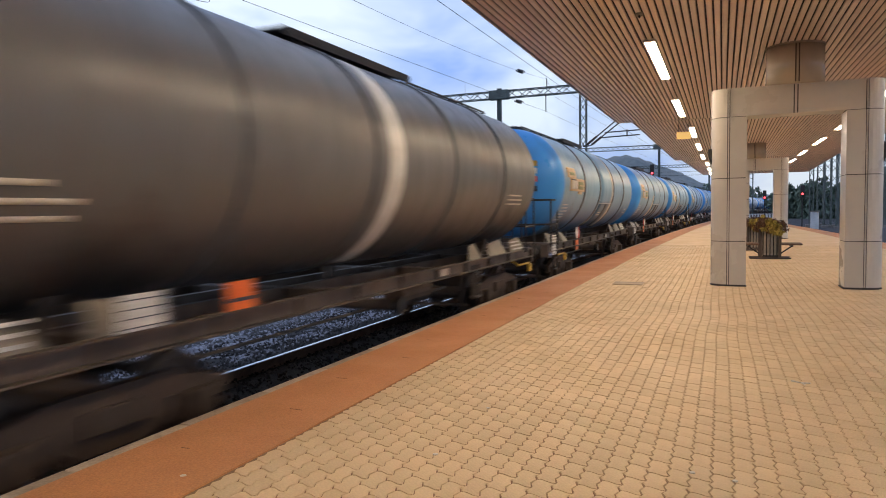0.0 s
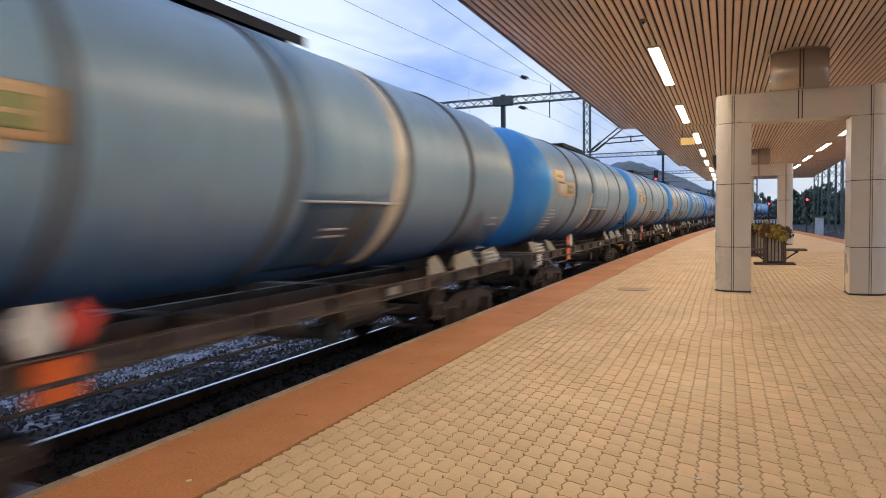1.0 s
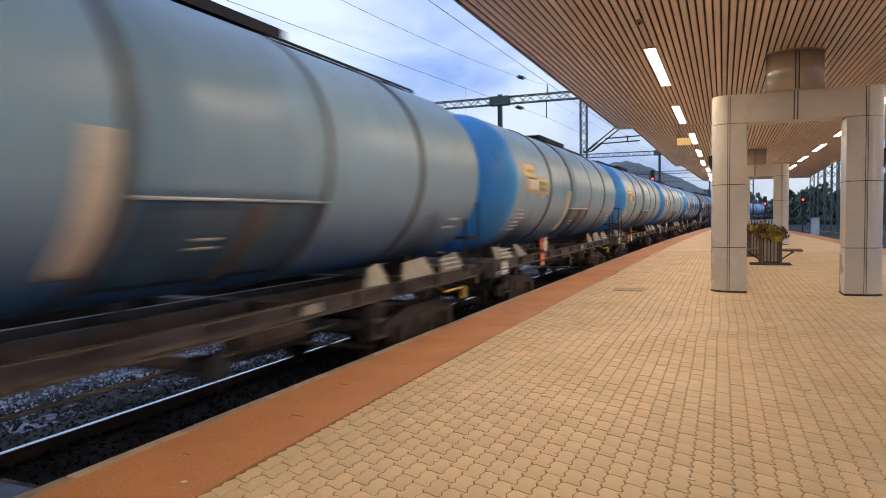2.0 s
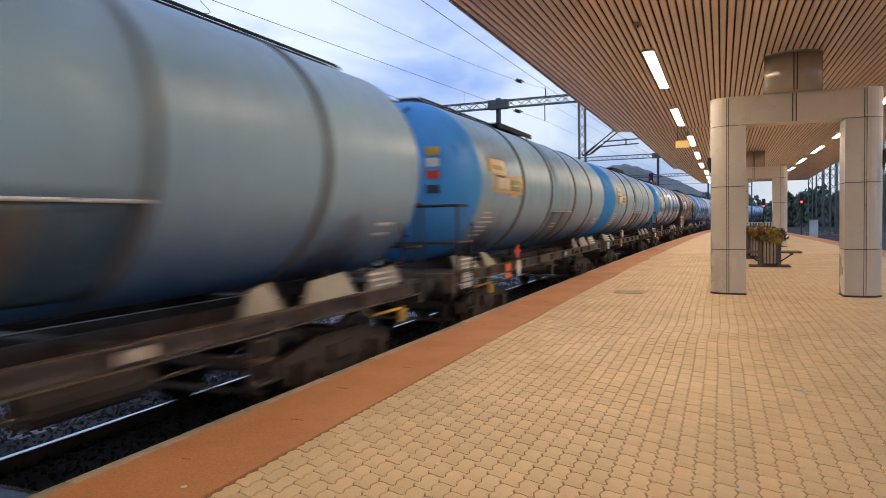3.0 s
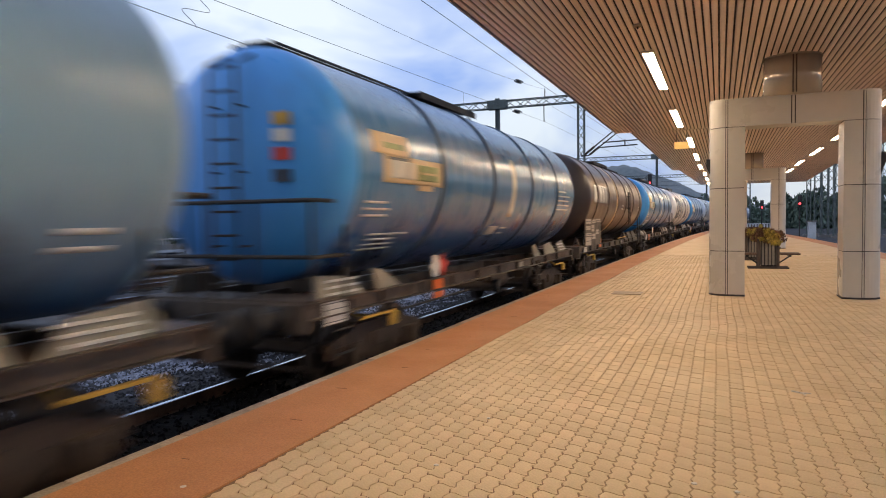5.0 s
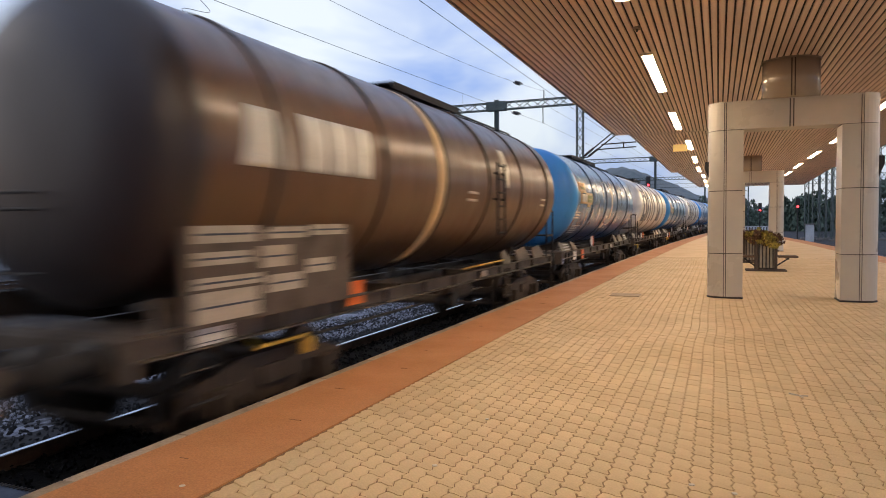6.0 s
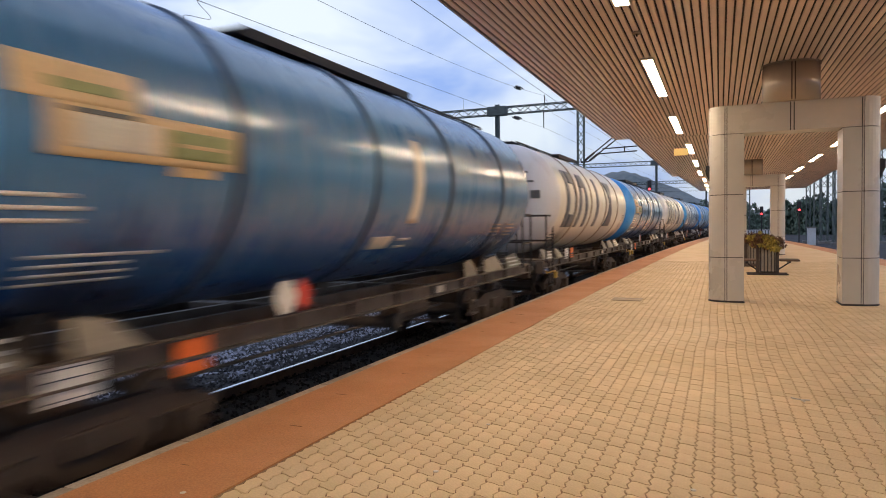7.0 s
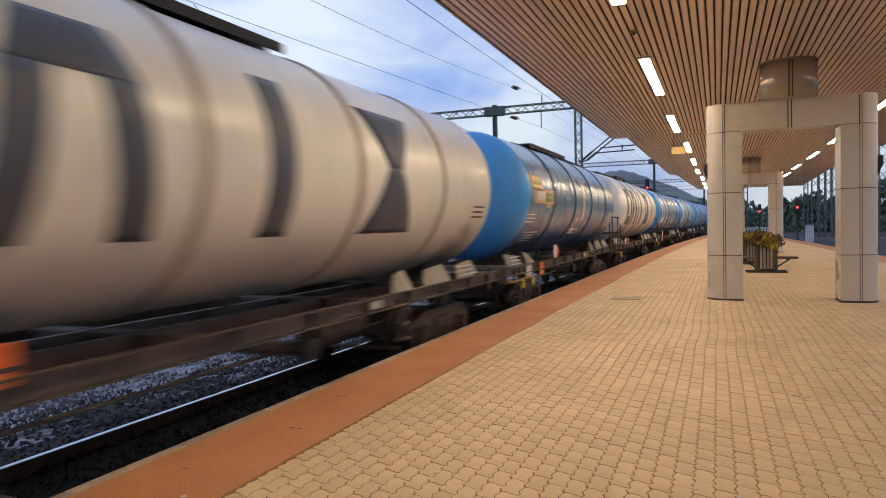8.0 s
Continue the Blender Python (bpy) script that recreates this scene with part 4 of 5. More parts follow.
def end_frame_mesh():
    """A narrow step frame standing on the footplate at the plain end."""
    bm = bmesh.new()
    y = -TANK_L / 2 - 0.52
    for x in (-0.45, 0.12):
        rod(bm, (x, y, 1.25), (x, y, 2.47), 0.011, 8)
    for z in (1.75, 2.32, 2.47):
        rod(bm, (-0.45, y, z), (0.12, y, z), 0.015, 8)
    return bm


def guard_bar_mesh():
    """Bar across the end, bent back at both sides."""
    bm = bmesh.new()
    y = -TANK_L / 2 - 0.66
    rod(bm, (-1.3, y, 0), (1.3, y, 0), 0.026, 8)
    for s in (-1.3, 1.3):
        rod(bm, (s, y, 0), (s, y + 0.7, 0), 0.024, 8)
    return bm


def step_post_mesh():
    """Two flats and three treads hanging from the sill."""
    bm = bmesh.new()
    for k in (-0.13, 0.13):
        box(bm, (1.215, k, 0.84), (0.06, 0.045, 0.62), None, 0.006)
    for z in (0.55, 0.78, 1.0):
        box(bm, (1.20, 0, z), (0.16, 0.25, 0.03), None, 0.004)
    return bm


def footplate_mesh():
    bm = bmesh.new()
    box(bm, (0, -TANK_L / 2 - 0.36, 1.265), (2.5, 0.66, 0.03), None, 0.005)
    return bm


def lined_plate(w, h, lines, along_x=False):
    """Plate with rows of unreadable printing as a separate mesh: returns plate and bars."""
    plate = bmesh.new()
    box(plate, (0, 0, 0), (0.012, w, h), None, 0.002)
    bars = bmesh.new()
    for i in range(lines):
        z = h / 2 - h * (i + 0.6) / lines
        box(bars, (0.009, 0, z), (0.004, w * 0.92, h * 0.12 / lines))
    return plate, bars


def placard(root, y, z, w, h, mat, lines, name, label):
    p, b = lined_plate(w, h, lines)
    ob = part(name, p, mat, root, label)
    ob.location = (1.245, y, z)
    q = part("printing", b, M["inkbar"], ob)
    return ob


def polygon_plate(root, y, z, r, n, mat, name, label, turn=0.0, x=1.26):
    bm = bmesh.new()
    pts = [(y + r * math.cos(2 * math.pi * i / n + turn), z + r * math.sin(2 * math.pi * i / n + turn)) for i in range(n)]
    a = [bm.verts.new((x, p, q)) for p, q in pts]
    b = [bm.verts.new((x + 0.012, p, q)) for p, q in pts]
    bm.faces.new(a[::-1])
    bm.faces.new(b)
    for i in range(n):
        j = (i + 1) % n
        bm.faces.new((a[i], a[j], b[j], b[i]))
    bmesh.ops.recalc_face_normals(bm, faces=bm.faces[:])
    return part(name, bm, mat, root, label)


def skin_lines(root, y0, y1, a, n, gap, mat, name="marking_line", label="rows of small painted text"):
    """Rows of small unreadable writing on the tank's side."""
    rng = random.Random(int(abs(y0) * 100) + n)
    for i in range(n):
        ln = (y1 - y0) * rng.uniform(0.65, 1.0)
        ob = part(name, skin_patch(y0, y0 + ln, a - i * gap - gap * 0.22, a - i * gap + gap * 0.12, 0.006, na=2), mat, root, label)


def build_wagon(spec):
    """One bogie tank wagon; local y runs from its leading end, z from the rail."""
    root = tagged(new("tank_wagon"), spec["label"], "tank wagon", "wagons of the train")
    ladder, h = spec["ladder"], TANK_L / 2
    head, tail, short = spec.get("head", -6.35), spec.get("tail", 6.45), spec.get("short", 0.0)
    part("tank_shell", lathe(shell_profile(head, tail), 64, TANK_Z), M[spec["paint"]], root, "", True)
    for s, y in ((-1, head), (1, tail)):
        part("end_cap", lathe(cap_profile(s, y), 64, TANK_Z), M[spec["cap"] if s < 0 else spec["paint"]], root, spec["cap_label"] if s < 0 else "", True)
    for y in spec["rings"]:
        bm = lathe(ring_profile(y), 64, TANK_Z)
        part("stiffening_ring", bm, M[spec["ringmat"]], root)
    # running gear
    for yb in (-4.95, 4.95 - short):
        bogie = shared("bogie", "bogie", bogie_frame_mesh, M["bogie"], root, pose(0, yb, 0), "dark brake-dusted two-axle bogie frame")
        for ya in (-1.42, -0.38, 0.38, 1.42):
            shared("brake_beam", "brake", brake_mesh, M["bogie"], bogie, pose(0, ya, 0))
        for ya in (-0.9, 0.9):
            w = shared("wheelset", "wheelset", wheelset_mesh, M["wheel"], bogie, pose(0, ya, WHEEL_R), "spoke-less steel wheelset", False)
            WHEELS.append((w, ya))
    for s in (-1, 1):
        shared("side_sill", ("sill", s), lambda: sill_mesh(s), M["frame_grey"], root)
    for y in (-4.95, -1.6, 1.6, 4.95 - short):
        shared("cross_member", "cross", lambda: boxed((0, 0, 1.12), (2.34, 0.14, 0.2)), M["frame_grey"], root, pose(0, y, 0))
    for x in (-0.32, 0.32):
        shared("centre_sill", "centre", lambda: boxed((0, 0, 1.1), (0.09, 14.0, 0.26)), M["frame_grey"], root, pose(x, 0, 0))
    for s in (-1, 1):
        for y0, y1 in ((-6.75, -5.6), (-5.25, -4.55), (2.9 - short, 3.6 - short), (4.0 - short, 5.2 - short), (5.45 - short, 6.6 - short)):
            shared("saddle_plate", ("plate", s, y0, spec["saddle"]), lambda: saddle_plate_mesh(y0, y1, s) if y0 > 0 else mirrored(saddle_plate_mesh(-y1, -y0, s)), M["saddle_" + spec["saddle"]], root)
    for y in (-5.2, 5.2 - short):
        shared("cradle", ("cradle", y), lambda: cradle_mesh(y), M["frame_grey"], root)
    for s in (-1, 1):
        end = s * 7.06 - (short if s > 0 else 0.0)
        part("headstock", boxed((0, end, 1.08), (2.5, 0.12, 0.34), 0.01), M["frame_grey"], root)
        turn = pose(0, end + s * 0.06, 1.06, 0, 0, 0 if s > 0 else 180)
        for x in (-0.875, 0.875):
            shared("buffer", "buffer", buffer_mesh, M["steel_dark"], root, turn @ pose(x, 0, 0), "", True)
        shared("coupling", "coupling", coupling_mesh, M["steel_dark"], root, turn)
        for x in (-0.45, 0.45):
            shared("brake_hose", "hose", hose_mesh, M["steel_dark"], root, turn @ pose(x, 0, 0))
    # upper works
    y0, y1 = spec.get("deck", (-2.3, 0.6) if ladder else (-0.95, 2.15))
    ym, zt = (y0 + y1) / 2, TANK_Z + TANK_R + 0.045
    shared("walkway_deck", ("deck", y0), lambda: boxed((0, ym, zt + 0.03), (1.0, y1 - y0, 0.025)), M["steel_dark"], root, None, "dark steel deck walkway")
    for x in (-0.51, 0.51):
        shared("toe_board", ("toe", y0, x), lambda: boxed((x, ym, zt - 0.01), (0.02, y1 - y0, 0.12)), M["steel_dark"], root)
    for y in (y0 + 0.3, y1 - 0.3):
        for x in (-0.47, 0.47):
            shared("bracket", "bracket", bracket_mesh, M["steel_dark"], root, pose(x, y, 0))
    shared("dome", "dome", dome_mesh, M["frame_grey"], root)
    flip = Matrix.Identity(4) if ladder else pose(0, 0, 0, 0, 0, 180)
    shared("top_rail", ("toprail", ladder), lambda: toprail_mesh(-6.3, -2.1), M["steel_dark"], root, flip)
    shared("end_ladder", "ladder", ladder_mesh, M["steel_dark"], root, flip)
    for z in (1.78, 2.43):
        shared("guard_bar", "guardbar", guard_bar_mesh, M["steel_dark"], root, flip @ pose(0, 0, z))
    for x, dy in ((-1.3, 0), (-0.5, 0), (0.5, 0), (1.3, 0), (-1.3, 0.7), (1.3, 0.7)):
        shared("guard_post", "guardpost", guard_post_mesh, M["steel_dark"], root, flip @ pose(x, -h - 0.66 + dy, 0))
    if not ladder:
        shared("end_frame", "endframe", end_frame_mesh, M["steel_dark"], root, pose(0, head + 6.35, 0), "small dark step frame before the plain tank end")
    if ladder and spec["cap"] == "cap_blue":
        for i, (z, mt) in enumerate(((3.42, "yellow"), (3.22, "white"), (3.0, "red"), (2.74, "inkbar"))):
            part("end_label", boxed((0.74, -h - 0.415, z), (0.26, 0.012, 0.15), 0.002), M[mt], root, "small label on blue tank end")
    for s in (0, 180):
        shared("footplate", "footplate", footplate_mesh, M["frame_grey"], root, pose(0, -short if s else 0.0, 0, 0, 0, s))
    shared("step_post", "steppost", step_post_mesh, M["frame_grey"], root, pose(0, 3.15 - short, 0), "dark upright step plate below the sill")
    for x in (-0.62, 0.62):
        shared("brake_rod", ("brakerod", x), lambda: rods([((x, -3.6, 0.72), (x, 3.0, 0.72)), ((x, 0.3, 0.72), (x * 1.5, 0.3, 1.0))], 0.022, 6), M["frame_grey"], root)
    shared("sill_plate", "sillplate", lambda: boxed((1.236, 1.55, 1.15), (0.012, 0.34, 0.11), 0.002), M["notice"], root, None, "dull pale maker's plate on the sill")
    # under the belly: discharge pipe, valves, brake reservoir
    bm = rods([((0, 0, 1.42), (0, 0, 0.8)), ((-1.15, 0, 0.8), (1.15, 0, 0.8))], 0.09, 14)
    part("discharge_pipe", bm, M["frame_grey"], root)
    bm = bmesh.new()
    rod(bm, (1.1, 0, 0.8), (1.22, 0, 0.8), 0.13, 14)
    part("pipe_cap", bm, M["steel_dark"], root)
    bm = bmesh.new()
    rod(bm, (0.55, 1.0, 0.78), (0.55, 2.2, 0.78), 0.19, 16)
    part("air_reservoir", bm, M["bogie"], root)
    for y in spec.get("yellow", (-5.5,)):
        bm = bmesh.new()
        box(bm, (1.2, y, 0.91), (0.06, 0.9, 0.035), None, 0.008)
        box(bm, (1.22, y + 0.42, 0.80), (0.08, 0.17, 0.18), None, 0.02)
        rod(bm, (1.2, y - 0.4, 0.91), (0.9, y - 0.4, 1.06), 0.025, 6)
        part("brake_lever", bm, M["yellow"], root, "worn yellow brake lever bar and box")
    rods_y = -6.45
    bm = rods([((1.22, rods_y, 1.2), (1.22, rods_y, 0.55)), ((1.22, rods_y + 0.4, 1.2), (1.22, rods_y + 0.4, 0.55)), ((1.22, rods_y, 0.55), (1.22, rods_y + 0.4, 0.55)), ((1.22, rods_y, 0.85), (1.22, rods_y + 0.4, 0.85))], 0.018)
    part("end_step", bm, M["steel_dark"], root)
    # plates on the sill
    placard(root, spec.get("data_y", -6.45), spec.get("data_z", 1.10), 0.46, 0.30, M["white"], 4, "data_panel", "white data panel with dark print rows")
    for i in range(0 if spec["saddle"] == "dark" else 3):
        part("notice_strip", boxed((1.19 - 0.036 * i, 6.02 - short - 0.04 * i, 1.30 + 0.075 * i), (0.01, 0.75, 0.03)), M["white"], root, "pale lettering strip on saddle plate")
        part("notice_strip", boxed((1.19 - 0.036 * i, -6.15 + 0.04 * i, 1.30 + 0.075 * i), (0.01, 0.75, 0.03)), M["white"], root, "pale lettering strip on saddle plate")
    oy = spec.get("orange_y", -3.3)
    placard(root, oy, spec.get("orange_z", 1.07), 0.40, 0.30, M["orange"], 1, "hazard_plate", "orange hazard plate with black bar")
    if spec.get("diamonds", True):
        k = 0.17 if ladder or spec.get("flip") else -0.17
        oy = spec.get("diamond_y", oy)
        polygon_plate(root, spec.get("red_y", oy + k), 1.45, 0.19, 4, M["red"], "hazard_diamond", "red diamond hazard label")
        polygon_plate(root, spec.get("white_y", oy - k), spec.get("white_z", 1.45), 0.20, 6, M["white"], "hazard_diamond", "white hazard label", x=1.275)
    spec["extras"](root)
    return root


def yellow_sticker(root):
    logo = part("sticker", skin_patch(-5.65, -3.7, -8, 6, 0.006), M["sticker"], root, "yellow sticker with pale and green fields")
    part("sticker_tab", skin_patch(-5.9, -4.85, 6, 17, 0.006), M["sticker"], logo)
    part("sticker_field", skin_patch(-5.45, -4.7, -5.5, 3.5, 0.009), M["cream"], logo)
    part("sticker_field", skin_patch(-4.6, -3.85, -5.5, 3, 0.009), M["green"], logo)
    part("sticker_field", skin_patch(-5.6, -5.0, 9, 12, 0.009), M["green"], logo)
    part("sticker_tab", skin_patch(-4.55, -4.05, -11, -8, 0.006), M["sticker"], logo)
    part("sticker_bar", skin_patch(-4.5, -3.95, -2.0, -0.8, 0.011), M["sticker"], logo)
    part("sticker_bar", skin_patch(-5.5, -4.9, 3.6, 5.0, 0.010), M["ring"], logo)


def side_sheet(root, y0, y1):
    part("cladding_sheet", skin_patch(y0, y1, -20, 92, 0.02), M["faded"], root, "faded sheet cladding with raised lower edge")
    part("lower_panel", skin_patch(y0 + 0.03, y1 - 0.03, -60, -21, 0.006), M["under_paint"], root, "dark blue tank panel below the sheet")
    # pale strip paints in the light caught along the sheet's lower edge
    part("lit_sheet_edge", skin_patch(y0, y1, -21.0, -20.0, 0.04, na=1), M["pale_letter"], root)
    part("stay", skin_patch((y0 + y1) / 2 + 0.1, (y0 + y1) / 2 + 0.4, -62, -21, 0.03), M["ring"], root)


def extras_faded(root):
    """Leading end plain: the fittings lie the other way round."""
    yellow_sticker(root)
    skin_lines(root, -6.1, -5.2, -23, 6, 3.8, M["pale_letter"])
    part("stripe", skin_patch(-1.60, -1.32, -48, -2, 0.030), M["cream"], root, "cream painted upright stripe")
    side_sheet(root, -1.12, 1.54)
    skin_lines(root, -0.30, 0.20, -36, 2, 4.0, M["cream"])
    skin_lines(root, 5.5, 6.2, -30, 2, 6.0, M["pale_letter"])


def extras_ladder(root):
    yellow_sticker(root)
    skin_lines(root, -6.1, -5.2, -23, 6, 3.8, M["pale_letter"])
    side_sheet(root, -0.82, 1.45)
    skin_lines(root, -0.25, 0.35, -34, 2, 4.0, M["cream"])
    skin_lines(root, 5.5, 6.2, -30, 2, 6.0, M["pale_letter"])


def extras_banded(root):
    extras_ladder(root)
    part("stripe", skin_patch(1.14, 1.44, -62, 88, 0.028), M["cream"], root, "cream band round the tank")


def extras_grey(root):
    part("stripe", skin_patch(-0.88, -0.44, -70, 88, 0.007), M["white"], root, "white band round the tank")
    skin_lines(root, -6.3, -5.45, -19, 3, 5.0, M["cream"])
    skin_lines(root, 4.5, 5.7, -16, 3, 3.6, M["cream"])


def extras_blue(root):
    yellow_sticker(root)
    skin_lines(root, -6.0, -5.2, -18, 3, 3.5, M["white"])
    skin_lines(root, -5.6, -4.4, -36, 4, 3.4, M["pale_letter"])
    part("stripe", skin_patch(0.05, 0.35, -26, 20, 0.007), M["cream"], root, "cream painted upright stripe")
    part("stripe", skin_patch(-0.75, -0.2, -42, -34, 0.007), M["cream"], root, "cream painted patch")
    skin_lines(root, 0.05, 0.5, -36, 2, 5.0, M["white"])


def extras_blue_plain(root):
    extras_blue(root)
    skin_lines(root, 4.0, 4.75, -27, 4, 3.2, M["ring_ivory"])
    skin_lines(root, 4.95, 5.6, -27, 4, 3.2, M["ring_ivory"])


def extras_teal(root):
    extras_blue(root)
    skin_lines(root, 4.0, 5.6, 0, 5, 4.5, M["white"])


def extras_brown(root):
    part("sign_shape", skin_patch(-6.0, -5.2, -7, 15, 0.006, cut=0.12), M["white"], root, "white painted emblem")
    for y in (-5.02, -4.5, -3.98):
        part("sign_block", skin_patch(y, y + 0.46, -7, 16, 0.006), M["white"], root, "white painted block")
    part("stripe", skin_patch(-1.36, -1.06, -65, 70, 0.007), M["sticker"], root, "ochre band round the tank")
    skin_lines(root, 0.0, 0.45, -8, 2, 5.0, M["white"])
    skin_lines(root, 5.0, 5.5, -8, 2, 5.0, M["cream"])
    part("notice", skin_patch(1.98, 2.34, -2, 28, 0.006), M["cream"], root, "cream painted panel")
    ld = part("side_ladder", rods([((TANK_R + 0.05, 1.42, 1.9), (TANK_R + 0.05, 1.42, 3.3)), ((TANK_R - 0.05, 1.42, 2.6), (TANK_R + 0.05, 1.42, 2.6)), ((TANK_R - 0.05, 1.42, 3.1), (TANK_R + 0.05, 1.42, 3.1))], 0.022), M["steel_dark"], root)
    part("stile", rods([((TANK_R + 0.05, 1.86, 1.9), (TANK_R + 0.05, 1.86, 3.3)), ((TANK_R - 0.05, 1.86, 2.6), (TANK_R + 0.05, 1.86, 2.6)), ((TANK_R - 0.05, 1.86, 3.1), (TANK_R + 0.05, 1.86, 3.1))], 0.022), M["steel_dark"], ld)
    for i in range(6):
        part("rung", rods([((TANK_R + 0.05, 1.42, 1.95 + 0.26 * i), (TANK_R + 0.05, 1.86, 1.95 + 0.26 * i))], 0.02), M["steel_dark"], ld)
    part("hand_rail", rods([((1.3, 0.2, 1.33), (1.3, 2.6, 1.36))], 0.02), M["yellow"], root, "yellow hand rail")
    part("board_edge", boxed((1.31, -5.15, 2.215), (0.06, 2.86, 0.03), 0.004), M["steel_dark"], root)
    board = part("tariff_board", boxed((1.30, -5.15, 1.72), (0.03, 2.8, 0.96), 0.006), M["frame_grey"], root, "dark board with rows of pale notices")
    part("board_stay", rods([((1.1, -6.3, 1.3), (1.3, -6.3, 1.3)), ((1.1, -4.0, 1.3), (1.3, -4.0, 1.3))], 0.02), M["steel_dark"], root)
    for i, (y0, w, z, h) in enumerate(((-6.45, 0.9, 2.08, 0.16), (-5.4, 0.7, 2.08, 0.12), (-4.6, 0.7, 2.1, 0.12), (-6.45, 0.8, 1.86, 0.12), (-5.5, 0.5, 1.84, 0.22), (-6.45, 0.95, 1.64, 0.10),
                                       (-5.4, 0.6, 1.56, 0.18), (-6.45, 0.9, 1.42, 0.28), (-4.7, 0.5, 1.7, 0.16))):
        part("notice", boxed((1.319, y0 + w / 2, z), (0.008, w, h)), M["notice"], board, "dull notice strip")
        part("notice_print", boxed((1.324, y0 + w / 2, z), (0.006, w * 0.9, 0.02)), M["inkbar"], board)


def extras_ivory(root, mat="letter"):
    """Four big dark emblem shapes along the side, as plain forms."""
    m, lo, hi = M[mat], -31, 33
    e = part("emblem_frame", skin_patch(-5.5, -5.07, lo, hi, 0.006), m, root, "large painted emblem frame")
    part("emblem_bar", skin_patch(-5.07, -4.08, hi - 15, hi, 0.006), m, e)
    part("emblem_bar", skin_patch(-5.07, -4.08, lo, lo + 15, 0.006), m, e)
    part("emblem_bar", skin_patch(-4.45, -4.08, lo + 15, hi - 15, 0.006), m, e)
    e = part("emblem_wedge", skin_patch(-3.75, -2.58, hi - 17, hi, 0.006, cut=0.2), m, root, "large painted emblem arch with splayed legs")
    part("emblem_leg", skin_patch(-3.92, -3.52, lo, hi - 17, 0.006, slant=0.17), m, e)
    part("emblem_leg", skin_patch(-2.82, -2.42, lo, hi - 17, 0.006, slant=-0.16), m, e)
    part("emblem_post", skin_patch(-1.07, -0.62, lo, hi, 0.006), m, root, "large painted emblem post")
    e = part("emblem_waist", skin_patch(0.95, 2.42, lo, 3, 0.006, cut=0.54), m, root, "large painted emblem waisted shape")
    part("emblem_bar", skin_patch(1.49, 1.88, 3, hi, 0.006, cut=-0.54), m, e)
    if mat == "letter":
        for x, z, w, hh in ((0.55, 3.35, 0.7, 0.05), (0.45, 2.95, 0.3, 0.2), (0.95, 3.0, 0.26, 0.22), (0.5, 3.6, 0.5, 0.04)):
            part("end_label", boxed((x, -TANK_L / 2 - 0.41, z), (w, 0.012, hh), 0.002), M["ring"], root, "grey worn label on pale tank end")
    skin_lines(root, -6.1, -5.3, -40, 3, 4.5, M["inkbar"])
    skin_lines(root, 4.9, 5.5, -14, 3, 3.5, M["inkbar"])


def extras_bluelettered(root):
    extras_ivory(root, "pale_letter")


M["saddle_pale"] = material("pale_saddle", (0.38, 0.35, 0.285), (0.18, 0.15, 0.115), 0.7, coarse=3, fine=30)
M["saddle_dusty"] = material("dusty_saddle", (0.30, 0.26, 0.20), (0.15, 0.12, 0.09), 0.7, coarse=3, fine=30)
M["saddle_dark"] = M["frame_grey"]
M["ring_blue"] = material("tank_ring_blue", (0.035, 0.07, 0.13), (0.05, 0.06, 0.08), 0.5, coarse=3, fine=30)
M["ring_brown"] = material("tank_ring_brown", (0.075, 0.045, 0.03), (0.05, 0.03, 0.02), 0.5, coarse=3, fine=30)
M["ring_ivory"] = material("tank_ring_ivory", (0.42, 0.36, 0.29), (0.3, 0.25, 0.2), 0.5, coarse=3, fine=30)
RINGS, RINGS_BACK = (-3.62, -1.1, 1.62, 4.05), (-3.5, -1.2, 1.54, 4.05)
FADED = dict(paint="faded", cap="cap_blue", cap_label="bright blue dished tank end", ringmat="ring", rings=RINGS, saddle="pale", extras=extras_faded)
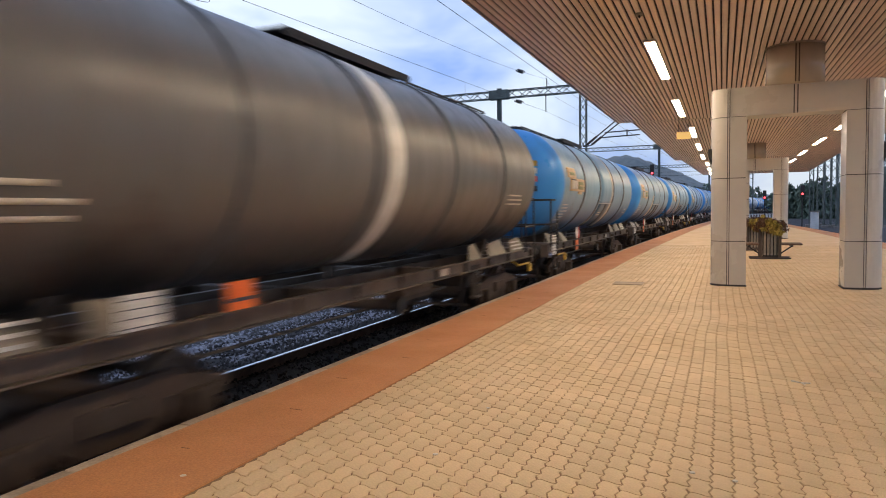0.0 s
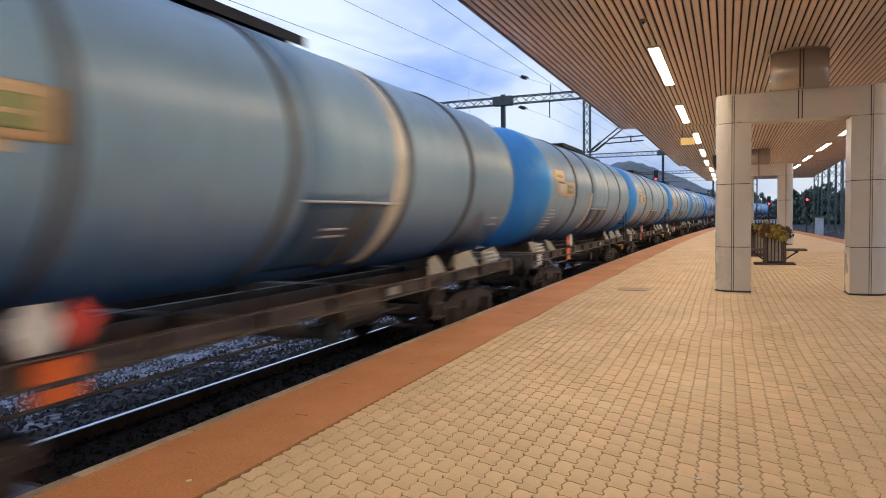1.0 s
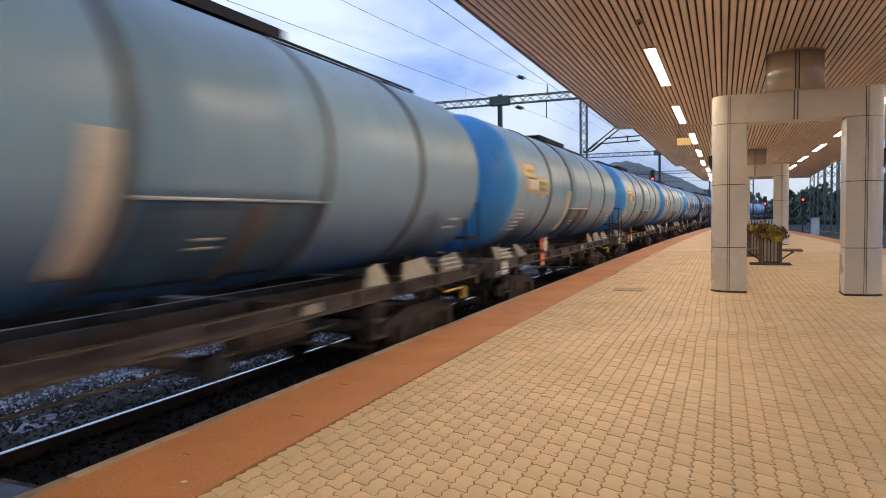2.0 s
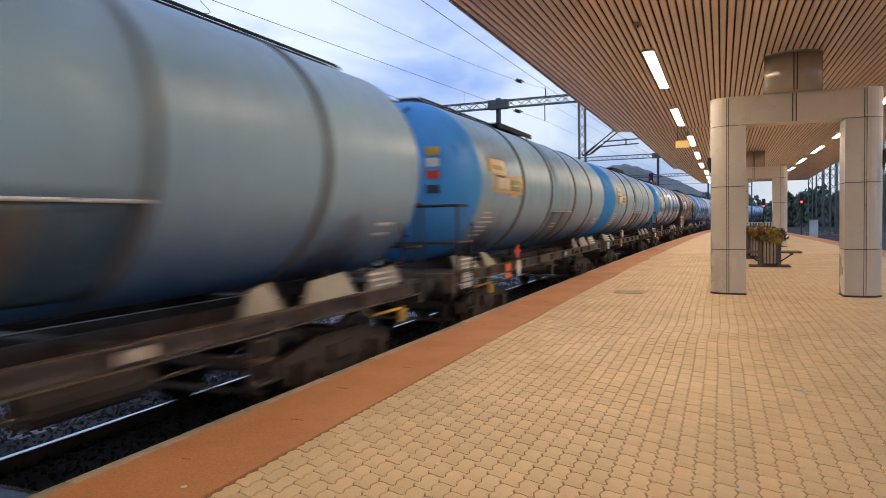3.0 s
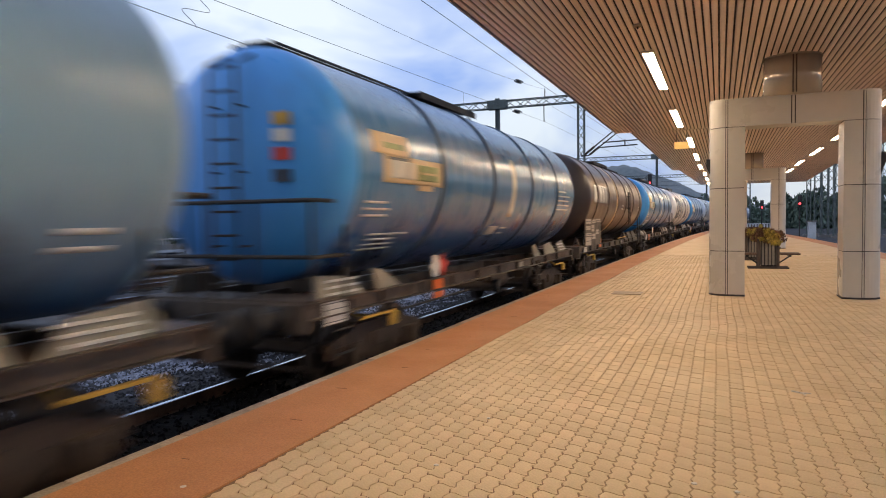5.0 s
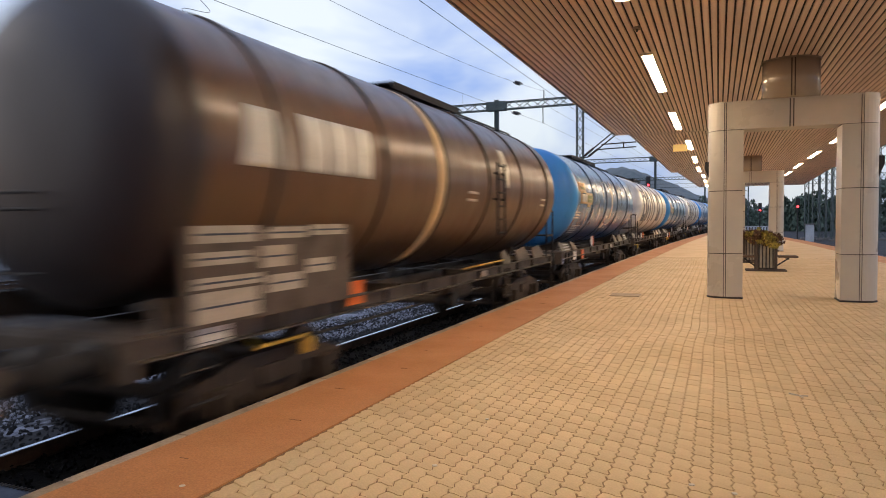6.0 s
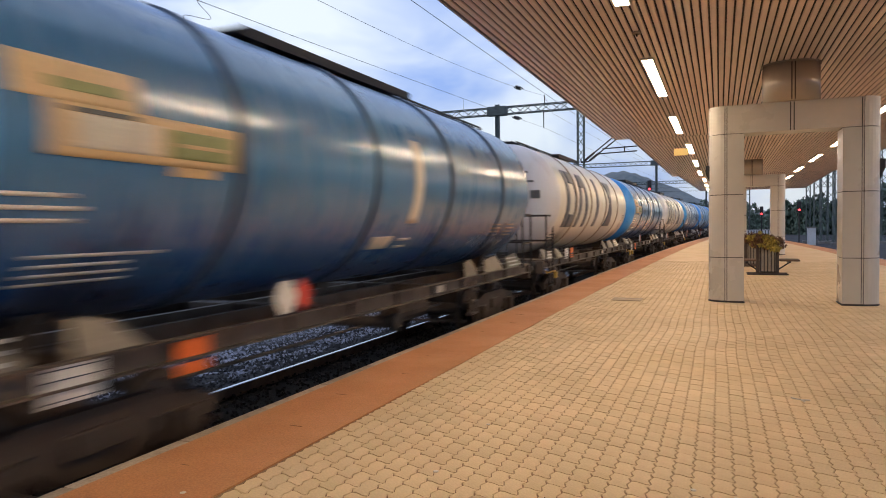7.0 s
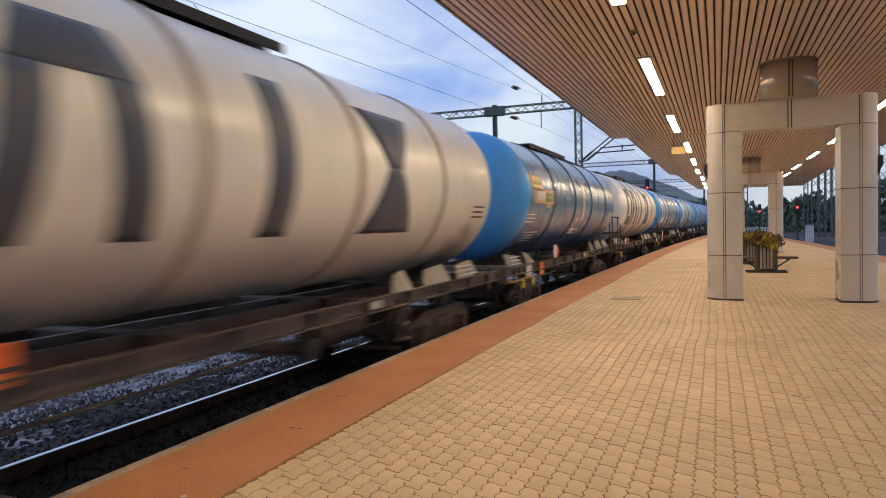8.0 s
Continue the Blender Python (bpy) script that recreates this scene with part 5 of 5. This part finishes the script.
KINDS = {
    "grey": dict(FADED, paint="grey", cap="grey", cap_label="grey dished tank end", extras=extras_grey, saddle="dusty", diamonds=False,
                 deck=(-1.75, 1.85), rings=(-3.72, -1.22, 1.5, 4.12), orange_y=-3.6, orange_z=1.38, data_y=-4.8, data_z=1.40, yellow=(6.45,), tail=6.35, label="dusty grey tank wagon with white band rolling past the platform", ladder=False),
    "faded_ladder": dict(FADED, extras=extras_ladder, orange_y=-3.98, red_y=-3.34, white_y=-3.32, white_z=1.08, yellow=(-5.5,), label="faded pale blue tank wagon with bright blue ladder end", ladder=True),
    "banded_ladder": dict(FADED, extras=extras_banded, orange_y=-3.6, label="faded pale blue tank wagon with cream band and ladder end", ladder=True),
    "faded_plain": dict(FADED, label="faded pale blue tank wagon with plain bright blue end", ladder=False, rings=RINGS_BACK, orange_y=-3.37, yellow=(6.0,)),
    "blue_ladder": dict(FADED, paint="blue", saddle="dusty", extras=extras_teal, tail=6.1, yellow=(-5.3, 5.5), ringmat="ring_blue", label="dark blue tank wagon with ladder end and yellow sticker", ladder=True),
    "blue_plain": dict(FADED, paint="blue", saddle="dusty", extras=extras_blue_plain, ringmat="ring_blue", label="glossy blue tank wagon with yellow sticker and plain end", deck=(-2.4, 2.0), flip=True, head=-6.1, tail=6.05, rings=(-3.7, -1.06, 1.48, 4.2), orange_y=-4.1, diamond_y=-2.6, data_y=-5.3, yellow=(), ladder=False),
    "brown": dict(FADED, paint="brown", cap="cap_brown", cap_label="dark brown dished tank end", ringmat="ring_brown", saddle="dark", extras=extras_brown,
                  label="rust brown tank wagon with white emblem and notice board", ladder=False, diamonds=False, orange_y=-3.5, orange_z=1.28, data_y=-6.15, data_z=1.22, yellow=(-5.0,), head=-6.5, tail=6.3, rings=(-5.4, -3.1, -1.0, 1.1, 3.3, 5.55)),
    "ivory": dict(FADED, paint="ivory", cap="cap_ivory", cap_label="pale grey-white dished tank end", ringmat="ring_ivory", extras=extras_ivory, saddle="pale",
                  label="ivory white tank wagon with large navy emblem shapes", ladder=True, diamonds=False, orange_y=-3.75, orange_z=1.34, data_y=-4.45, data_z=1.34, yellow=(-6.1,), rings=(-4.25, -1.95, 0.75, 3.41), tail=5.7, short=0.75),
    "blue_lettered": dict(FADED, paint="blue", extras=extras_bluelettered, ringmat="ring_blue", label="deep blue tank wagon with large pale emblem shapes", ladder=True),
}
KINDS["blue_follow"] = dict(KINDS["blue_plain"], yellow=(-6.2, -5.3), label="glossy blue tank wagon with worn yellow brake gear")
# moment at which each wagon's leading tank edge is 5.6 m ahead of the camera's place, and its kind
TRAIN = [(-1.07, "grey"), (-0.172, "grey"), (0.714, "banded_ladder"), (1.606, "faded_plain"), (2.465, "faded_plain"), (3.340, "faded_ladder"), (4.203, "faded_plain"),
         (5.088, "blue_ladder"), (5.95, "brown"), (6.82, "blue_plain"), (7.696, "ivory"), (8.52, "blue_follow"), (9.39, "ivory"), (10.22, "blue_lettered"),
         (11.10, "faded_ladder"), (11.97, "faded_plain"), (12.84, "blue_plain"), (13.71, "blue_ladder")]
WHEELS, WAGONS = [], []


def build_train():
    for when, kind in TRAIN:
        WAGONS.append((when, build_wagon(KINDS[kind])))


def wagon_pose(y):
    return pose(x_track(y), y, RAIL, 0, 0, -math.degrees(math.atan(2 * max(y, 0) / BEND)))


def motions():
    for when, wagon in WAGONS:
        rows = [(0.5 * i, wagon_pose(5.6 + TANK_L / 2 + (when - 0.5 * i) * SPEED)) for i in range(17)]
        walk(wagon, rows)
    step = math.degrees(SPEED / FPS / WHEEL_R)
    for wheel, ya in WHEELS:
        walk(wheel, [(i / FPS, pose(0, ya, WHEEL_R, step * i)) for i in range(241)])


# ---------------------------------------------------------------- overhead line, signals, distance
def lattice(bm, a, b, w, r=0.02, n=12, up=(0, 0, 1)):
    """A square lattice girder from a to b."""
    a, b = Vector(a), Vector(b)
    d = (b - a).normalized()
    u = Vector(up)
    if abs(d.dot(u)) > 0.9:
        u = Vector((1, 0, 0))
    s = d.cross(u).normalized()
    u = s.cross(d)
    cs = [(s * i + u * j) * w / 2 for i, j in ((-1, -1), (1, -1), (1, 1), (-1, 1))]
    for c in cs:
        rod(bm, a + c, b + c, r * 1.5, 5)
    for k in range(n):
        p, q = a + (b - a) * k / n, a + (b - a) * (k + 1) / n
        for i in range(4):
            j = (i + 1) % 4
            if k % 2:
                i, j = j, i
            rod(bm, p + cs[i], q + cs[j], r, 4)


def build_gantry(y, xs, x_lattice, x_post, top):
    root = tagged(new("catenary_gantry"), "grey-green steel lattice gantry carrying overhead railway wires", "gantry", "overhead line gantries")
    root.location = (0, y, 0)
    bm = bmesh.new()
    lattice(bm, (xs[0], 0, top), (xs[1], 0, top), 0.42, 0.022, int((xs[1] - xs[0]) / 0.55))
    part("beam", bm, M["mast"], root)
    bm = bmesh.new()
    lattice(bm, (x_lattice, 0, GROUND), (x_lattice, 0, top + 0.2), 0.36, 0.022, 18)
    part("lattice_post", bm, M["mast"], root)
    bm = bmesh.new()
    box(bm, (x_post, 0, (GROUND + top) / 2), (0.22, 0.03, top - GROUND + 0.8))
    for s in (-0.11, 0.11):
        box(bm, (x_post + s, 0, (GROUND + top) / 2), (0.03, 0.22, top - GROUND + 0.8))
    part("post", bm, M["mast"], root)
    part("bracket_plate", boxed((x_post, 0, top), (1.2, 0.5, 0.55), 0.02), M["mast"], root)
    # registration arms beside the near track
    tubes = []
    for off in (0.0, 0.26):
        p0, p1 = Vector((x_lattice + 0.2 + off, -0.1, 5.34 - 0.12 * off)), Vector((x_lattice + 1.85 + off, -0.1, 6.62 - 0.3 * off))
        tubes.append((p0, p1))
        tubes.append(((x_lattice, -0.1, p0.z - 0.05), tuple(p0)))
        profile = [(0.05, 0.0)] + [(0.06 + 0.045 * i, 0.095 if i % 2 else 0.05) for i in range(16)] + [(0.78, 0.0)]
        ob = part("insulator", lathe(profile, 10), M["insulator"], root)
        ob.matrix_basis = Matrix.Translation(p0) @ (p1 - p0).to_track_quat("Y", "Z").to_matrix().to_4x4()
    tubes += [((x_lattice + 1.0, -0.1, 5.72), (x_lattice + 3.2, -0.1, 5.78)), ((x_lattice + 1.25, -0.1, 6.0), (x_lattice + 3.2, -0.1, 6.05)), ((x_lattice + 2.5, -0.1, 5.72), (x_lattice + 2.5, -0.1, 6.1))]
    part("registration_arm", rods([(tuple(a), tuple(b)) for a, b in tubes], 0.036), M["steel_dark"], root)
    part("clamp", boxed((x_lattice + 0.32, -0.1, 8.0), (0.3, 0.16, 0.2), 0.03), M["steel_dark"], root)
    if y < 50:
        for dx, z0, z1 in ((-0.03, 7.44, top - 0.2), (0.03, top + 0.2, 9.4)):
            part("hanger", rods([((-10.3 + bend(y) + dx, 0, z0), (-10.3 + bend(y) + dx, 0, z1))], 0.03, 6), M["steel_dark"], root)
    return root


def build_wire(name, pts, r, label, drop_to=None):
    cu = bpy.data.curves.new(name, "CURVE")
    cu.dimensions, cu.bevel_depth, cu.bevel_resolution = "3D", r, 1
    sp = cu.splines.new("POLY")
    sp.points.add(len(pts) - 1)
    for p, v in zip(sp.points, pts):
        p.co = (*v, 1)
    cu.materials.append(M["wire"])
    return tagged(new(name, cu), label, "cable", "overhead wires")


def build_wires():
    ys = span(-30, 130, 2.0)
    build_wire("contact_wire", [(x_track(y), y, 6.0) for y in ys], 0.0065, "thin dark overhead contact wire above the track")
    build_wire("messenger_wire", [(x_track(y), y, 6.7 + 0.6 * (((y - 2) % 38 - 19) / 19) ** 2) for y in ys], 0.006, "thin sagging messenger wire above the track")
    low = build_wire("contact_wire", [(-10.3 + bend(y), y, 6.1 + 0.034 * min(y, 40)) for y in ys], 0.0065, "thin dark overhead contact wire above the track")
    high = build_wire("messenger_wire", [(-10.3 + bend(y), y, 7.93 + 0.03 * (y - 18) + 0.0016 * (y - 18) ** 2 if -20 < y < 42 else 8.6) for y in ys if -20 < y < 100], 0.006, "thin sagging messenger wire above the track")
    build_wire("contact_wire", [(-15.1 + bend(y), y, 5.85) for y in ys], 0.0065, "thin dark overhead contact wire above the track")
    build_wire("contact_wire", [(-10.3 + bend(y), y, 5.79) for y in ys], 0.0075, "thin dark overhead contact wire above the track")
    loop = [(-10.3, 11.5 - 0.55 * math.sin(a) * math.sin(a / 2), 5.79 + 0.72 * (1 - math.cos(a / 2)) / 2 + 0.12 * math.sin(a)) for a in [2 * math.pi * i / 16 for i in range(17)]]
    build_wire("jumper_loop", loop, 0.006, "slack wire loop between overhead wires")
    for x, y, z0, z1 in ((-10.3, 3.0, 6.2, 7.84), (-10.3, 27.0, 5.79, 7.0)):
        build_wire("dropper", [(x + bend(y), y, z0), (x + bend(y), y, z1)], 0.004, "thin dropper between overhead wires")
    for wire, y, z in ((high, 34.9, 8.90), (low, 34.6, 7.28)):
        bm = lathe([(-0.45, 0), (-0.45, 0.05), (-0.2, 0.085), (0, 0.10), (0.2, 0.085), (0.45, 0.05), (0.45, 0)], 10)
        ob = part("insulator", bm, M["insulator"], wire, "dark insulator strung in the wire")
        ob.location = (-10.3 + bend(y), y, z)
        part("arm", rods([((-0.16, -0.25, 0), (-0.16, 0.3, 0)), ((0.16, -0.25, 0), (0.16, 0.3, 0))], 0.03), M["insulator"], ob)


def build_signal(x, y, z, label):
    root = tagged(new("railway_signal"), label, "signal", "red signals")
    root.location = (x, y, GROUND)
    hz = z - GROUND
    part("post", rods([((0, 0, 0), (0, 0, hz + 0.3))], 0.06, 8), M["steel_dark"], root)
    part("head", boxed((0, -0.12, hz + 0.35), (0.42, 0.2, 1.15), 0.05), M["steel_dark"], root)
    bm = bmesh.new()
    rod(bm, (0, -0.21, hz), (0, -0.26, hz), 0.12, 16)
    part("red_lens", bm, M["red_glow"], root, "glowing red signal lens")
    part("hood", boxed((0, -0.3, hz + 0.15), (0.28, 0.2, 0.02)), M["steel_dark"], root)


def leaf_cloud(clumps, per, size, rng):
    """Leaves gathered in clumps of uneven size: verts and faces."""
    verts, faces = [], []
    for c, r in clumps:
        for _ in range(per):
            while True:
                p = Vector((rng.uniform(-1, 1), rng.uniform(-1, 1), rng.uniform(-1, 1)))
                if p.length < 1:
                    break
            p = p.normalized() * (0.55 + 0.45 * p.length) * r
            p.z *= 0.8
            t = Euler((rng.random() * 6, rng.random() * 6, rng.random() * 6)).to_matrix()
            ln = size * rng.uniform(0.6, 1.4)
            k = len(verts)
            o = Vector(c) + p
            verts += [tuple(o + t @ Vector(q)) for q in ((-ln, 0, 0), (0, -ln * 0.5, 0.1 * ln), (ln, 0, 0), (0, ln * 0.5, 0.1 * ln))]
            faces.append((k, k + 1, k + 2, k + 3))
    return verts, faces


def build_tree(x, y, height, spread, seed, mat, label, size=0.16, per=90, airy=False):
    rng = random.Random(seed)
    root = tagged(new("tree"), label, "tree", "trackside trees")
    root.location = (x, y, GROUND)
    bm = bmesh.new()
    top = Vector((rng.uniform(-0.3, 0.3), rng.uniform(-0.3, 0.3), height * 0.92))
    rod(bm, (0, 0, 0), top * 0.45, height * 0.028, 9, height * 0.018)
    rod(bm, top * 0.45, top, height * 0.018, 7, 0.02)
    clumps = []
    for i in range(15):
        u = rng.uniform(0.22, 0.95)
        a = i * 2.4 + rng.uniform(-0.5, 0.5)
        reach = spread * (1.15 - u * 0.85) * rng.uniform(0.55, 1.0)
        tip = Vector((math.cos(a) * reach, math.sin(a) * reach, height * min(1.0, u + 0.10)))
        rod(bm, top * max(0.15, u - 0.12), tip, 0.06, 6, 0.015)
        for k in range(3 if airy else 5):
            w = rng.uniform(0.45, 1.0)
            clumps.append((top * max(0.15, u - 0.12) * (1 - w) + tip * w + Vector((rng.uniform(-0.5, 0.5), rng.uniform(-0.5, 0.5), rng.uniform(-0.3, 0.5))), rng.uniform(0.35, 0.95) * spread / 3.5))
    clumps.append((top, 0.4))
    part("trunk", bm, M["bark"], root)
    v, f = leaf_cloud(clumps, per, size, rng)
    me = bpy.data.meshes.new("crown")
    me.from_pydata(v, [], f)
    me.materials.append(mat)
    ob = new("crown", me)
    ob.parent = root


def build_woods(name, x0, x1, y0, y1, h0, h1, n, seed, label, size=0.5):
    rng = random.Random(seed)
    clumps = []
    for i in range(n):
        u = rng.random()
        x, y = x0 + (x1 - x0) * u, y0 + (y1 - y0) * u + rng.uniform(-4, 4)
        h = rng.uniform(h0, h1) * (0.75 + 0.45 * noise.noise((x * 0.09, y * 0.09, seed)))
        for k in range(6):
            clumps.append(((x + rng.uniform(-1.5, 1.5), y + rng.uniform(-1.5, 1.5), GROUND + h * (0.1 + 0.16 * k)), rng.uniform(1.0, 1.8) * (1.3 - 0.13 * k)))
    v, f = leaf_cloud(clumps, 34, size, rng)
    me = bpy.data.meshes.new(name)
    me.from_pydata(v, [], f)
    me.materials.append(M["leaf"])
    tagged(new(name, me), label, "woods", kind="stuff")


def build_hill():
    bm = bmesh.new()
    nx, ny = 150, 40
    grid = []
    for j in range(ny + 1):
        row = []
        for i in range(nx + 1):
            x, y = -600 + 1100 * i / nx, 760 + 420 * j / ny
            h = 58 * math.exp(-((x + 132) / 64) ** 2) + 24 * math.exp(-((x + 40) / 70) ** 2) + 26 * math.exp(-((x + 330) / 130) ** 2) + 12
            h *= math.exp(-((y - 950) / 150) ** 2)
            h += 7 * noise.noise((x * 0.025, y * 0.02, 0)) + 3 * noise.noise((x * 0.11, y * 0.1, 4))
            row.append(bm.verts.new((x, y, GROUND + h - 3)))
        grid.append(row)
    for a, b in zip(grid, grid[1:]):
        for i in range(nx):
            bm.faces.new((a[i], a[i + 1], b[i + 1], b[i]))
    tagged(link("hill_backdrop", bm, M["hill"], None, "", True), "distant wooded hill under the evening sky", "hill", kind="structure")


def build_left_side():
    """Beyond the other tracks: pale path, low wall with rail, shrubs and trees."""
    bm = bmesh.new()
    box(bm, (-41.5, 40, GROUND + 0.02), (13, 170, 0.05))
    tagged(link("service_path", bm, M["light_gravel"]), "pale gravel service path beyond the tracks", "path", kind="structure")
    fence = tagged(new("guard_fence"), "low grey concrete and pipe rail fence beside path", "fence")
    fence.location = (-48.2, 0, GROUND)
    part("plinth", boxed((0, 35, 0.28), (0.2, 130, 0.56), 0.02), M["concrete"], fence)
    part("top_rail", rods([((0, -30, 1.05), (0, 100, 1.05))], 0.05, 8), M["cabinet"], fence)
    first = None
    for y in span(-30, 100, 3.0):
        if first is None:
            first = part("post", rods([((0, 0, 0.5), (0, 0, 1.05))], 0.04, 8), M["cabinet"], fence)
            first.location = (0, y, 0)
        else:
            again("post", first, fence, pose(0, y, 0))
    b = tagged(new("wheelie_bin"), "blue plastic bin standing by path", "bin")
    b.location = (-44.0, 26.8, GROUND + 0.04)
    part("body", boxed((0, 0, 0.5), (0.7, 0.7, 1.0), 0.06), M["bin_blue"], b)
    part("lid", boxed((0, 0, 1.04), (0.76, 0.76, 0.08), 0.03), M["bin_blue"], b)


def build_distance():
    for i, (x, y, h) in enumerate(((9.4, 88, 15), (10.6, 90, 16), (10.5, 84, 16), (11.7, 88, 16), (11.2, 80, 16), (13.4, 92, 16), (16.2, 84, 15))):
        root = tagged(new("lattice_mast"), "grey steel lattice mast beside the railway", "mast", "lattice masts")
        root.location = (x, y, GROUND)
        bm = bmesh.new()
        lattice(bm, (0, 0, 0), (0, 0, h), 0.75 if i else 0.4, 0.028, 16)
        part("lattice", bm, M["mast"], root)
        part("footing", boxed((0, 0, 0.1), (1.1, 1.1, 0.3), 0.03), M["concrete"], root)
    for x, y, w, h in ((8.75, 79, 0.7, 1.75),):
        c = tagged(new("equipment_cabinet"), "white trackside equipment cabinet", "cabinet", "trackside cabinets")
        c.location = (x, y, GROUND)
        part("body", boxed((0, 0, h / 2), (w, 1.0, h), 0.03), M["cabinet"], c)
        part("roof", boxed((0, 0, h + 0.05), (w + 0.2, 1.2, 0.1), 0.02), M["concrete"], c)
        part("door", boxed((0, -0.51, h * 0.45), (w * 0.6, 0.02, h * 0.75), 0.005), M["cabinet"], c)
    rail = tagged(new("yard_railing"), "white slatted railing at the far yard", "railing")
    rail.location = (5.35, 112, GROUND)
    part("rail", rods([((-2.0, 0, 1.25), (2.0, 0, 1.25)), ((-2.0, 0, 0.3), (2.0, 0, 0.3))], 0.05, 6), M["cabinet"], rail)
    slat = part("slat", boxed((0, 0, 0.65), (0.2, 0.05, 1.3), 0.01), M["cabinet"], rail)
    slat.location = (-1.95, 0, 0)
    for k in range(1, 11):
        again("slat", slat, rail, pose(-1.95 + 0.39 * k, 0, 0))
    # thin wires over the yard to the right
    for k, z in enumerate((6.4, 7.3, 8.4)):
        build_wire("feeder_wire", [(-40, 100 + 8 * k, z), (0, 101 + 8 * k, z - 0.3), (50, 100 + 8 * k, z)], 0.02, "thin dark cross wire over the yard")
    for x in (4.4, 5.6):
        pole = tagged(new("catenary_pole"), "slim steel catenary pole with bracket", "pole", "far catenary poles")
        pole.location = (x, 128 + x * 4, GROUND)
        part("shaft", rods([((0, 0, 0), (0, 0, 10.5))], 0.12, 8), M["mast"], pole)
        part("arm", rods([((0, 0, 8.0), (-2.2, 0, 8.6)), ((0, 0, 9.0), (-2.2, 0, 8.6))], 0.05), M["mast"], pole)


def build_line_bracket():
    """A low post between the tracks with a slanting arm that ends in an insulator."""
    root = tagged(new("line_bracket"), "slim steel post with slanting arm and dark insulator", "bracket")
    root.location = (-17.2, 60.0, GROUND)
    part("post", rods([((0, 0, 0), (0, 0, 7.6))], 0.09, 8), M["mast"], root)
    part("arm", rods([((0, 0, 7.5), (2.15, 0, 8.5))], 0.045), M["steel_dark"], root)
    bm = bmesh.new()
    for i in range(4):
        rod(bm, (2.0 + 0.09 * i, 0, 8.44 + 0.04 * i), (2.05 + 0.09 * i, 0, 8.465 + 0.04 * i), 0.13, 10)
    part("insulator", bm, M["insulator"], root)
    part("stay", rods([((2.15, 0, 8.5), (-1.2, 0, 8.75))], 0.014), M["wire"], root)


# ---------------------------------------------------------------- put it together
build_ground()
build_track(x_track, -30, 160, "near railway track with steel rails on concrete sleepers", (-4, 40))
for xo in (-11.05, -15.9, -20.6, -25.4):
    build_track((lambda y, xo=xo: xo + bend(y)), -30, 160, "parallel railway track with rails on concrete sleepers", (0, 30))
build_track((lambda y: x_far_edge(y) + 1.67), -30, 160, "railway track on the far side of the platform", (4, 64))
build_ballast()
platform = build_platform()
build_ceiling()
build_lamps()
for cx, cy in ((1.31, 15.28), (1.47, 37.6), (1.31, -7.0)):
    build_portal(cx, cy)
for cx in (1.66, 4.05):
    build_column(cx, 59.5)
build_speaker(-0.175, 15.3, 2.62, 180)
build_speaker(2.82, 15.3, 2.62, 0)
build_planter(1.36, 23.3)
build_planter(1.15, 27.6)
build_small_platform_things()
build_train()
build_gantry(40.0, (-31, -1.5), -7.55, -12.65, 8.65)
build_gantry(78.0, (-31, -5.6), -15.3, -6.45, 8.3)
build_gantry(116.0, (-31, 12), -11.0, -2.0, 8.3)
build_wires()
build_line_bracket()
build_signal(-6.9, 75.0, 5.3, "red railway signal on post beside the train")
build_signal(4.9, 95.0, 2.7, "red railway signal at the platform's end")
build_signal(7.9, 82.0, 2.9, "red railway signal beside the yard tracks")
build_left_side()
build_tree(-52.5, 37.5, 11.5, 3.4, 3, M["leaf"], "slim dark green tree with airy top behind fence", 0.17, 80, True)
for i, (x, y, h, s) in enumerate(((-55, 33, 7.6, 3.6), (-56, 41, 7.8, 3.6), (-57, 47, 8.2, 3.8), (-54, 29, 7.2, 3.2), (-55.5, 53, 8.4, 3.8), (-58, 60, 8.5, 4.0), (-54, 24, 7.0, 3.2))):
    build_tree(x, y, h, s, 20 + i, M["leaf"], "dense dark green tree behind the trackside fence", 0.19, 90)
for i in range(8):
    build_tree(-50.6 + (i % 2) * 0.8, 23 + i * 4.2, 2.6 + (i % 3) * 0.5, 2.2, 60 + i, M["leaf_light"], "low yellow-green shrub behind the trackside fence", 0.12, 60)
build_woods("far_woods", -60, 14, 170, 240, 8, 12, 90, 2, "dark far woods beyond the station yard")
build_woods("yard_woods", 8, 62, 150, 120, 6.5, 10.5, 90, 7, "dark green woods beyond the yard tracks")
build_hill()
build_distance()
build_pavers(platform)
motions()
